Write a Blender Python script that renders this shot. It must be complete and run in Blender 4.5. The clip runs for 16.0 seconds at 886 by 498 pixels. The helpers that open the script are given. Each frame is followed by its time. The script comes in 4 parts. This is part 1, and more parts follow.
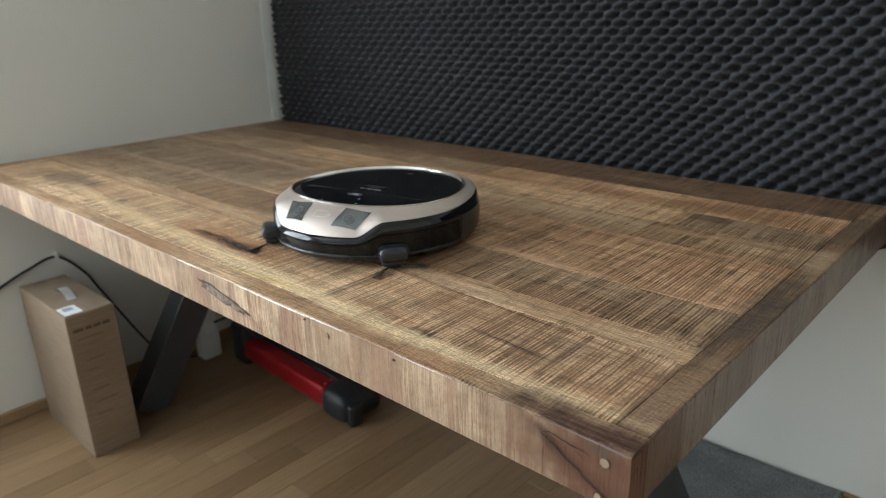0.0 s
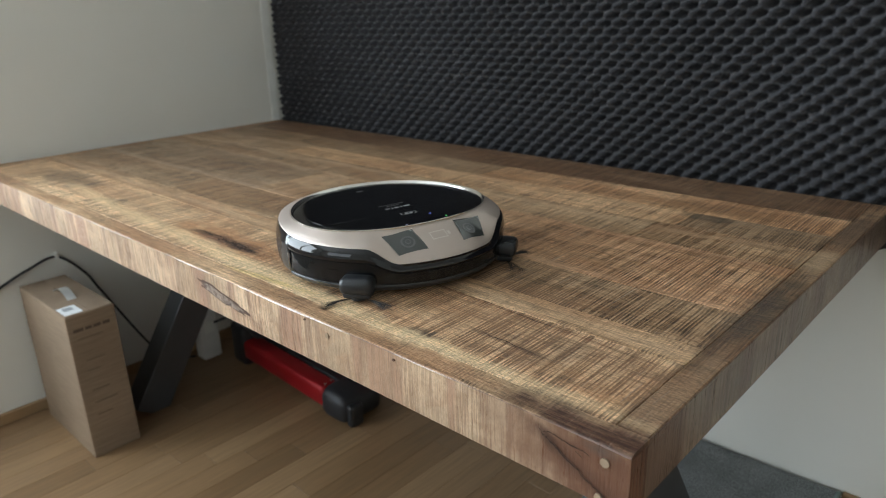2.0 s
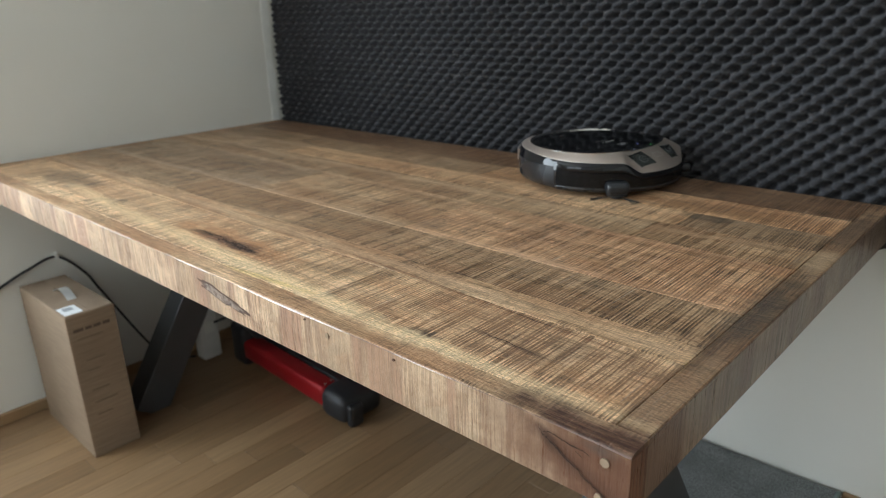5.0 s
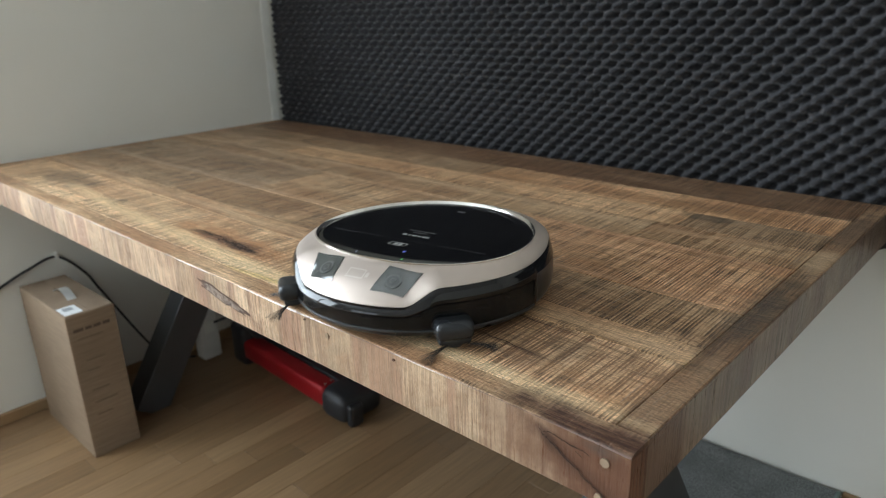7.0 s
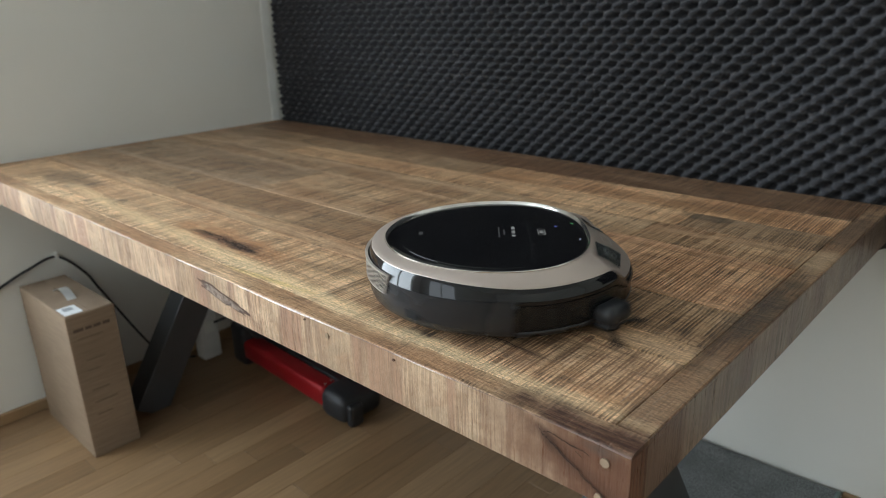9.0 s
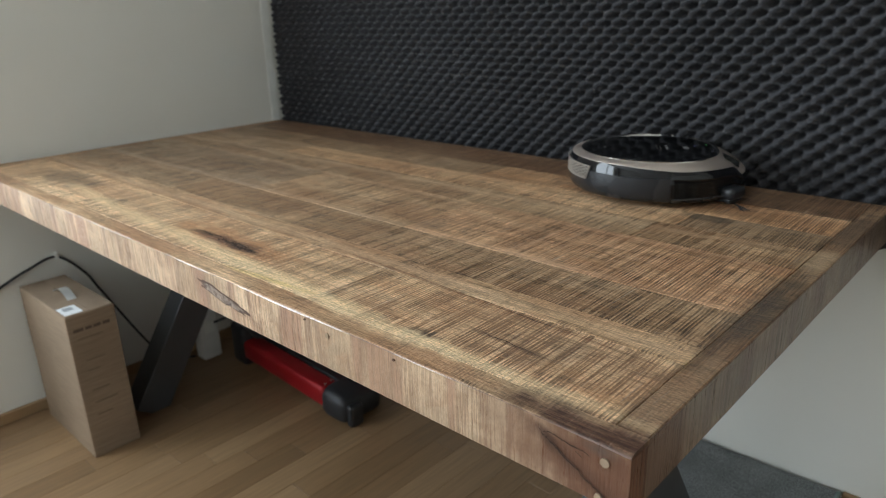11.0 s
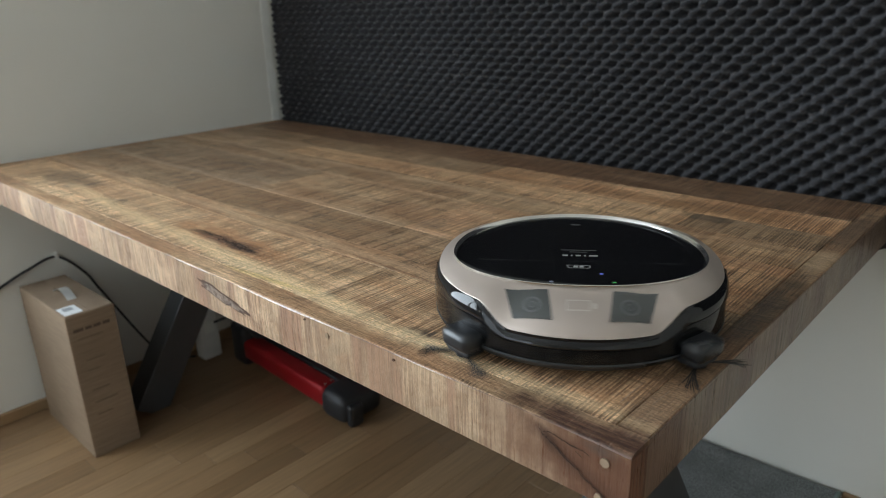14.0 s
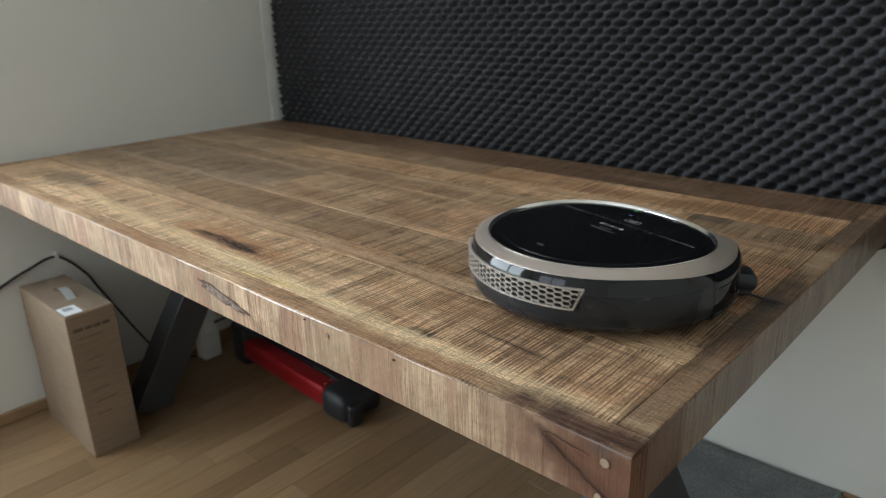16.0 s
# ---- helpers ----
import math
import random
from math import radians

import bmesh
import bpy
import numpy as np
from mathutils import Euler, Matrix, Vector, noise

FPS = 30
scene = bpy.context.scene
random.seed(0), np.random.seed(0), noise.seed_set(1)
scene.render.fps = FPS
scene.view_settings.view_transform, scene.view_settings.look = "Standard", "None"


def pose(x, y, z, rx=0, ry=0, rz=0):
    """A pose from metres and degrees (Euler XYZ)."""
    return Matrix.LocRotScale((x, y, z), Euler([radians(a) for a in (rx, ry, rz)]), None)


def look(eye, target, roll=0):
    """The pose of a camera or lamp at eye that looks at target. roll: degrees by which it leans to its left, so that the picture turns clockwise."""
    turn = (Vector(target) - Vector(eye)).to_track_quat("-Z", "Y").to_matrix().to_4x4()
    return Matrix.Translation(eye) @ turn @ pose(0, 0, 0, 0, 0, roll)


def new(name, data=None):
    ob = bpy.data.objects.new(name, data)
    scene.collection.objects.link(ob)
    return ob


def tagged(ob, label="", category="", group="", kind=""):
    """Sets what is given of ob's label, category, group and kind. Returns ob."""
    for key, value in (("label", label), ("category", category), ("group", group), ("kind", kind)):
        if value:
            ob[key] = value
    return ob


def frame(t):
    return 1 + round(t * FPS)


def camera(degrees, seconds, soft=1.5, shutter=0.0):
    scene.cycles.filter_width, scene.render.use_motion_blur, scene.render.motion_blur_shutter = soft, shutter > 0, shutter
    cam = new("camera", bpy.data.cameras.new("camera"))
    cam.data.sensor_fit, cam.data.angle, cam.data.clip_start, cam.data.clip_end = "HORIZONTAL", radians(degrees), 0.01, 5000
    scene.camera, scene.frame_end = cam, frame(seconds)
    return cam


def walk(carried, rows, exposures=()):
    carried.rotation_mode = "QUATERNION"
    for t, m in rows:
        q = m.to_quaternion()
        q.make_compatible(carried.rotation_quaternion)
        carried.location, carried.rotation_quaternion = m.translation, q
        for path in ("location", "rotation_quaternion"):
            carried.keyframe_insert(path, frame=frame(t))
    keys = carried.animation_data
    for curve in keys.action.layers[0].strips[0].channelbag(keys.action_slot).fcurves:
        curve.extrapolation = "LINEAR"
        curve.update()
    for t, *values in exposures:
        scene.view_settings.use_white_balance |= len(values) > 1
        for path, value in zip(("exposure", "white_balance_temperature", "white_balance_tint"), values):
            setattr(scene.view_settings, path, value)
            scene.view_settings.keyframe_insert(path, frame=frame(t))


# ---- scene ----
# World: x along the long side of the table, y towards the foam-clad wall, floor at z = 0.
TOP = 0.775                       # height of the table top
LEN, DEP, THK = 1.981, 1.005, 0.068
WALL_X, WALL_Y = -1.996, 1.09     # faces of the left wall and of the wall behind the table

# ---- camera ----
EYE, TARGET, ROLL = (0.2395, -0.4895, 1.1566), (-0.4069, 0.1984, 0.8267), -1.776
cam = camera(65.0, 16.0, soft=1.0, shutter=0.3)
cam.data.dof.use_dof = True
cam.data.dof.focus_distance = 0.84
cam.data.dof.aperture_fstop = 6.0
walk(cam, [(0.0, look(EYE, TARGET, ROLL)), (16.0, look(EYE, TARGET, ROLL))],
     exposures=((0.0, 0.0), (2.5, 0.02), (3.5, 0.16), (4.2, 0.16), (6.3, 0.1), (8.0, 0.02), (9.0, -0.02), (11.5, 0.0), (12.5, 0.05), (13.0, 0.0), (13.5, -0.2), (14.2, -0.2), (15.0, -0.12), (16.0, -0.14)))

# ---- light ----
world = bpy.data.worlds.new("world")
scene.world = world
world.use_nodes = True
wn = world.node_tree
sky = wn.nodes.new("ShaderNodeTexSky")
sky.sky_type = "NISHITA"
sky.sun_disc = False
sky.sun_elevation, sky.sun_rotation = radians(35), radians(100)
wn.links.new(sky.outputs[0], wn.nodes["Background"].inputs[0])
wn.nodes["Background"].inputs[1].default_value = 0.1


def area_light(name, m, width, height, watts, colour):
    data = bpy.data.lights.new(name, "AREA")
    data.shape, data.size, data.size_y = "RECTANGLE", width, height
    data.energy, data.color = watts, colour
    ob = new(name, data)
    ob.matrix_basis = m
    return ob


# overcast sky light in the opening of the balcony window (left wall)
WIN_Y0, WIN_Y1, WIN_Z0, WIN_Z1 = -2.30, -0.30, 0.55, 2.35
area_light("window_light", look((WALL_X - 0.16, (WIN_Y0 + WIN_Y1) / 2, (WIN_Z0 + WIN_Z1) / 2), (0, (WIN_Y0 + WIN_Y1) / 2, (WIN_Z0 + WIN_Z1) / 2)),
         WIN_Y1 - WIN_Y0, WIN_Z1 - WIN_Z0, 114, (0.80, 0.915, 1.0))
# weak fill lamp, added in an invented opening of the wall behind the camera
FILL_X0, FILL_X1, FILL_Z0, FILL_Z1 = -1.5, 0.0, 0.9, 2.2
area_light("front_fill_light", look(((FILL_X0 + FILL_X1) / 2, -3.36, (FILL_Z0 + FILL_Z1) / 2), ((FILL_X0 + FILL_X1) / 2, 0, (FILL_Z0 + FILL_Z1) / 2)),
         FILL_X1 - FILL_X0, FILL_Z1 - FILL_Z0, 14, (0.87, 0.945, 1.0))


# ---- materials ----
class Mat:
    """A node material with short calls for the usual nodes."""

    def __init__(self, name, rough=0.5, metal=0.0, colour=(0.5, 0.5, 0.5), **extra):
        self.m = bpy.data.materials.new(name)
        self.m.use_nodes = True
        self.t = self.m.node_tree
        self.b = self.t.nodes["Principled BSDF"]
        self.b.inputs["Base Color"].default_value = (*colour, 1)
        self.b.inputs["Roughness"].default_value = rough
        self.b.inputs["Metallic"].default_value = metal
        for k, v in extra.items():
            self.b.inputs[k].default_value = v

    def node(self, kind, **sets):
        n = self.t.nodes.new(kind)
        for k, v in sets.items():
            n.inputs[k].default_value = v
        return n

    def link(self, a, b):
        self.t.links.new(a, b)
        return b

    def coords(self, scale=(1, 1, 1), rot=(0, 0, 0), shift=None):
        c = self.node("ShaderNodeTexCoord")
        out = c.outputs["Object"]
        if shift is not None:
            info = self.node("ShaderNodeObjectInfo")
            mul = self.node("ShaderNodeMath")
            mul.operation = "MULTIPLY"
            self.link(info.outputs["Random"], mul.inputs[0])
            mul.inputs[1].default_value = shift
            add = self.node("ShaderNodeVectorMath")
            self.link(out, add.inputs[0])
            self.link(mul.outputs[0], add.inputs[1])
            out = add.outputs[0]
        mp = self.node("ShaderNodeMapping", Scale=scale, Rotation=rot)
        self.link(out, mp.inputs["Vector"])
        return mp.outputs[0]

    def noise(self, vec, scale, detail=4.0, rough=0.55, distort=0.0):
        n = self.node("ShaderNodeTexNoise", Scale=scale, Detail=detail, Roughness=rough, Distortion=distort)
        self.link(vec, n.inputs["Vector"])
        return n.outputs["Fac"]

    def ramp(self, fac, stops):
        n = self.node("ShaderNodeValToRGB")
        e = n.color_ramp.elements
        while len(e) < len(stops):
            e.new(0.5)
        for el, (pos, col) in zip(e, stops):
            el.position = pos
            el.color = (*col, 1) if isinstance(col, tuple) else (col, col, col, 1)
        self.link(fac, n.inputs[0])
        return n.outputs[0]

    def mix(self, a, b, fac, mode="MIX"):
        n = self.node("ShaderNodeMix")
        n.data_type, n.blend_type = "RGBA", mode
        for v, i in ((a, 6), (b, 7), (fac, 0)):
            if isinstance(v, (int, float)):
                n.inputs[i].default_value = v if i == 0 else (v, v, v, 1)
            elif isinstance(v, tuple):
                n.inputs[i].default_value = (*v, 1)
            else:
                self.link(v, n.inputs[i])
        return n.outputs[2]

    def math(self, op, a, b=0.0):
        n = self.node("ShaderNodeMath")
        n.operation = op
        for v, i in ((a, 0), (b, 1)):
            if isinstance(v, (int, float)):
                n.inputs[i].default_value = v
            else:
                self.link(v, n.inputs[i])
        return n.outputs[0]

    def sat(self, col, amount, value=1.0):
        n = self.node("ShaderNodeHueSaturation", Saturation=amount, Value=value)
        self.link(col, n.inputs["Color"])
        return n.outputs[0]

    def colour(self, out):
        self.link(out, self.b.inputs["Base Color"])

    def rough(self, fac, lo, hi):
        n = self.node("ShaderNodeMapRange")
        n.inputs[3].default_value, n.inputs[4].default_value = lo, hi
        self.link(fac, n.inputs[0])
        self.link(n.outputs[0], self.b.inputs["Roughness"])

    def bump(self, height, strength=0.3, distance=0.002):
        n = self.node("ShaderNodeBump", Strength=strength, Distance=distance)
        self.link(height, n.inputs["Height"])
        self.link(n.outputs[0], self.b.inputs["Normal"])


def spot(m, x, y, rx, ry, turn=0.0, soft=0.4, wobble=0.35, upright=False):
    """A stain or knot on the wood: 1 inside an uneven ellipse, 0 outside. upright: in the x-z plane instead of x-y."""
    c = m.node("ShaderNodeTexCoord").outputs["Object"]
    n = m.node("ShaderNodeTexNoise", Scale=28.0, Detail=3.0)
    m.link(c, n.inputs["Vector"])
    if upright:
        s = m.node("ShaderNodeSeparateXYZ")
        m.link(c, s.inputs[0])
        k = m.node("ShaderNodeCombineXYZ")
        m.link(s.outputs[0], k.inputs[0])
        m.link(s.outputs[2], k.inputs[1])
        c = k.outputs[0]
    mp = m.node("ShaderNodeMapping", Rotation=(0, 0, radians(turn)), Location=(x, y, 0), Scale=(rx, ry, 1e6))
    mp.vector_type = "TEXTURE"
    m.link(c, mp.inputs["Vector"])
    ln = m.node("ShaderNodeVectorMath")
    ln.operation = "LENGTH"
    m.link(mp.outputs[0], ln.inputs[0])
    d = m.math("ADD", ln.outputs["Value"], m.math("MULTIPLY", m.math("SUBTRACT", n.outputs["Fac"], 0.5), wobble * 4))
    r = m.node("ShaderNodeMapRange")
    r.inputs[1].default_value, r.inputs[2].default_value = 1.0 + soft, 1.0 - soft
    m.link(d, r.inputs[0])
    return r.outputs[0]


def wood_top():
    """Mango wood planks, rough-sawn: dark saw marks across the boards, long grain, lacquer."""
    m = Mat("rough_sawn_mango_wood", 0.5)
    info = m.node("ShaderNodeObjectInfo")
    tone = m.noise(m.coords((1.3, 6, 1), shift=40), 2.4, 4, 0.6, 0.5)
    grain = m.noise(m.coords((3.5, 120, 3), shift=17), 3.0, 6, 0.7, 0.9)
    vein = m.noise(m.coords((1.6, 24, 1), shift=9), 2.0, 4, 0.6, 1.6)
    col = m.ramp(tone, [(0.28, (0.25, 0.15, 0.08)), (0.43, (0.46, 0.30, 0.165)), (0.58, (0.63, 0.44, 0.265)), (0.75, (0.80, 0.62, 0.41))])
    col = m.mix(col, m.ramp(grain, [(0.32, 0.34), (0.50, 1.0), (0.70, 1.22)]), 0.85, "MULTIPLY")
    hue = m.noise(m.coords((2.2, 7, 1), shift=51), 2.0, 4, 0.6)
    col = m.mix(col, (0.38, 0.200, 0.098), m.math("MULTIPLY", m.ramp(hue, [(0.45, 0.0), (0.60, 1.0)]), 0.62))
    col = m.mix(col, (0.27, 0.14, 0.07), m.math("MULTIPLY", m.ramp(vein, [(0.56, 0.0), (0.70, 1.0)]), 0.45))
    # saw marks: evenly pitched lines across the boards, each with its own strength, broken by the grain
    sep = m.node("ShaderNodeSeparateXYZ")
    m.link(m.node("ShaderNodeTexCoord").outputs["Object"], sep.inputs[0])
    px, py = sep.outputs[0], sep.outputs[1]
    drift = m.math("MULTIPLY", m.math("SUBTRACT", m.noise(m.coords((5, 5, 1), shift=13), 1.0, 2, 0.5), 0.5), 0.008)
    lean = m.math("MULTIPLY", py, 0.035)
    run = m.math("ADD", m.math("ADD", px, drift), lean)
    beat = m.math("SINE", m.math("MULTIPLY", run, 2 * math.pi / 0.0049))
    mark = m.noise(m.coords((170, 3.6, 1), (0, 0, radians(2)), 11), 1.0, 3.0, 0.65)
    mark2 = m.noise(m.coords((560, 8.0, 1), (0, 0, radians(2)), 7), 1.0, 2, 0.5)
    patch = m.noise(m.coords((1.9, 5.2, 1), shift=23), 3.6, 5, 0.65)
    weave = m.noise(m.coords((14, 230, 1), shift=29), 1.0, 4, 0.7)
    mixed = m.math("ADD", m.math("MULTIPLY", beat, 0.15),
                   m.math("ADD", m.math("MULTIPLY", m.math("SUBTRACT", mark, 0.5), 1.5), m.math("MULTIPLY", m.math("SUBTRACT", mark2, 0.5), 1.15)))
    mixed = m.math("ADD", mixed, 0.5)
    lines = m.ramp(mixed, [(0.46, 0.0), (0.70, 1.0)])
    where = m.math("MULTIPLY", m.ramp(patch, [(0.34, 0.35), (0.44, 0.85), (0.56, 1.0)]), info.outputs["Alpha"])
    # pale sapwood margins that wander along the seams, left unsawn
    margins = None
    for y, half, amp, strength in ((0.206, 0.011, 0.030, 0.65), (0.362, 0.009, 0.026, 0.85), (0.548, 0.007, 0.020, 0.6), (0.632, 0.011, 0.090, 0.9), (0.735, 0.010, 0.050, 0.65), (0.842, 0.008, 0.05, 0.4)):
        wander = m.math("MULTIPLY", m.math("SUBTRACT", m.noise(m.coords((2.4, 0.0, 1)), 1.0 + y, 3, 0.6), 0.5), amp)
        off = m.math("ABSOLUTE", m.math("ADD", m.math("SUBTRACT", py, y), wander))
        near = m.node("ShaderNodeMapRange")
        near.inputs[1].default_value, near.inputs[2].default_value = half * 1.5, half * 0.4
        near.inputs[4].default_value = strength
        m.link(off, near.inputs[0])
        margins = near.outputs[0] if margins is None else m.math("MAXIMUM", margins, near.outputs[0])
    thin = m.noise(m.coords((1.5, 0.3, 1)), 3.1, 3, 0.6)
    margins = m.math("MULTIPLY", margins, m.ramp(thin, [(0.36, 0.25), (0.52, 1.0)]))
    where = m.math("MULTIPLY", where, m.math("SUBTRACT", 1.0, m.math("MULTIPLY", margins, 0.85)))
    col = m.mix(col, m.mix((0.66, 0.49, 0.33), m.ramp(grain, [(0.32, 0.62), (0.55, 1.0), (0.7, 1.12)]), 1.0, "MULTIPLY"), m.math("MULTIPLY", margins, 0.75))
    dark = m.math("MULTIPLY", m.math("MULTIPLY", lines, where), m.ramp(weave, [(0.38, 0.15), (0.50, 0.75), (0.60, 1.0)]))
    col = m.mix(col, (0.070, 0.038, 0.020), m.math("MULTIPLY", dark, 0.95))
    # a lighter scraped crest between the marks
    crest = m.math("MULTIPLY", m.ramp(mixed, [(0.30, 1.0), (0.48, 0.0)]), where)
    col = m.mix(col, (0.76, 0.58, 0.385), m.math("MULTIPLY", crest, 0.42))
    blot = m.ramp(m.noise(m.coords((5, 11, 1), shift=5), 2.8, 6, 0.72, 0.4), [(0.49, 0.0), (0.66, 1.0)])
    col = m.mix(col, (0.060, 0.045, 0.034), m.math("MULTIPLY", m.math("MULTIPLY", blot, m.math("SUBTRACT", 1.0, margins)), m.ramp(mixed, [(0.42, 0.15), (0.62, 0.85)])))
    col = m.mix(col, info.outputs["Color"], 1.0, "MULTIPLY")
    broken = m.math("ADD", m.math("MULTIPLY", lines, 0.35), m.ramp(grain, [(0.38, 0.85), (0.62, 0.45)]))
    for x, y, rx, ry, a, f, c in ((-0.86, 0.103, 0.19, 0.040, 0, 1.0, (0.36, 0.175, 0.075)), (-0.835, 0.102, 0.105, 0.015, 0, 1.0, (0.13, 0.055, 0.030)), (-0.79, 0.097, 0.060, 0.009, -3, 1.0, (0.040, 0.022, 0.016)), (-0.92, 0.104, 0.04, 0.008, 6, 0.85, (0.06, 0.032, 0.020)),
                                  (-1.60, 0.125, 0.12, 0.045, 0, 0.8, (0.06, 0.040, 0.028)),
                                  (-0.319, 0.056, 0.030, 0.012, 10, 0.8, (0.06, 0.045, 0.032)), (-0.224, 0.103, 0.065, 0.0045, -4, 0.9, (0.03, 0.02, 0.014)),
                                  (-0.19, 0.095, 0.03, 0.022, 0, 0.5, (0.06, 0.04, 0.03)), (-0.20, 0.125, 0.24, 0.055, 4, 0.55, (0.20, 0.10, 0.05)), (-0.15, 0.13, 0.03, 0.03, 0, 0.4, (0.09, 0.06, 0.04)),
                                  (-0.245, 0.73, 0.05, 0.016, 0, 0.8, (0.06, 0.046, 0.036)),
                                  (-0.41, 0.185, 0.35, 0.0030, -3, 0.8, (0.15, 0.065, 0.03)),
                                  (-0.62, 0.40, 0.03, 0.03, 0, 0.5, (0.10, 0.08, 0.065)),
                                  (-0.045, 0.014, 0.070, 0.014, 0, 0.8, (0.20, 0.095, 0.06)), (-0.012, 0.06, 0.03, 0.05, 0, 0.45, (0.17, 0.10, 0.065))):
        col = m.mix(col, c, m.math("MULTIPLY", m.math("MULTIPLY", spot(m, x, y, rx, ry, a, 0.25, 0.42), f), broken))
    for x, y, rx, ry, a, f, c in ((-0.70, 0.058, 0.45, 0.016, -2.5, 0.75, (0.78, 0.61, 0.36)), (-1.32, 0.085, 0.22, 0.014, -5, 0.7, (0.72, 0.55, 0.32)),
                                  (-0.635, 0.041, 0.085, 0.006, 5, 0.75, (0.62, 0.46, 0.16)), (-0.20, 0.045, 0.22, 0.010, 1, 0.55, (0.74, 0.57, 0.34)),
                                  (-0.045, 0.012, 0.105, 0.026, 0, 1.0, (0.05, 0.021, 0.013)), (-0.018, 0.37, 0.022, 0.14, 0, 0.9, (0.055, 0.046, 0.040)), (-0.020, 0.62, 0.020, 0.055, 0, 0.85, (0.42, 0.30, 0.185)), (-0.016, 0.80, 0.020, 0.10, 0, 0.7, (0.085, 0.062, 0.048)), (-0.016, 0.12, 0.02, 0.07, 0, 0.5, (0.30, 0.20, 0.12))):
        col = m.mix(col, c, m.math("MULTIPLY", m.math("MULTIPLY", spot(m, x, y, rx, ry, a, 0.5, 0.4), f), m.ramp(grain, [(0.36, 0.55), (0.55, 1.0)])))
    # end grain rings near the corner
    rings = m.node("ShaderNodeTexWave", Scale=46.0, Distortion=3.0, Detail=2.0)
    rings.wave_type = "RINGS"
    mp = m.node("ShaderNodeMapping", Location=(0.075, -0.150, -TOP), Scale=(1.0, 2.0, 1.0))
    m.link(m.node("ShaderNodeTexCoord").outputs["Object"], mp.inputs["Vector"])
    m.link(mp.outputs[0], rings.inputs["Vector"])
    ringed = m.math("MULTIPLY", m.ramp(rings.outputs["Fac"], [(0.25, 1.0), (0.5, 0.0)]), spot(m, -0.075, 0.150, 0.052, 0.026, 0, 0.3, 0.15))
    col = m.mix(col, (0.20, 0.10, 0.05), m.math("MULTIPLY", ringed, 0.6))
    # whitish scuffs along the marks
    scuff = m.ramp(m.noise(m.coords((300, 8, 1), (0, 0, radians(2)), 31), 1.0, 2), [(0.64, 0.0), (0.72, 1.0)])
    col = m.mix(col, (0.60, 0.53, 0.45), m.math("MULTIPLY", m.math("MULTIPLY", scuff, where), 0.30))
    fleck = m.noise(m.coords((90, 420, 1), shift=3), 2.0, 3, 0.7)
    col = m.mix(col, m.ramp(fleck, [(0.36, 0.50), (0.5, 1.0), (0.66, 1.28)]), 0.9, "MULTIPLY")
    col = m.mix(col, m.ramp(weave, [(0.36, 0.62), (0.5, 1.0), (0.64, 1.24)]), 0.8, "MULTIPLY")
    m.colour(m.sat(m.mix(col, (1.04, 0.99, 0.955), 1.0, "MULTIPLY"), 0.95, 1.13))
    m.rough(grain, 0.34, 0.58)
    m.bump(m.math("SUBTRACT", m.math("MULTIPLY", grain, 0.35), m.math("MULTIPLY", dark, 0.8)), 0.5, 0.0016)
    m.b.inputs["Specular IOR Level"].default_value = 0.28
    return m.m


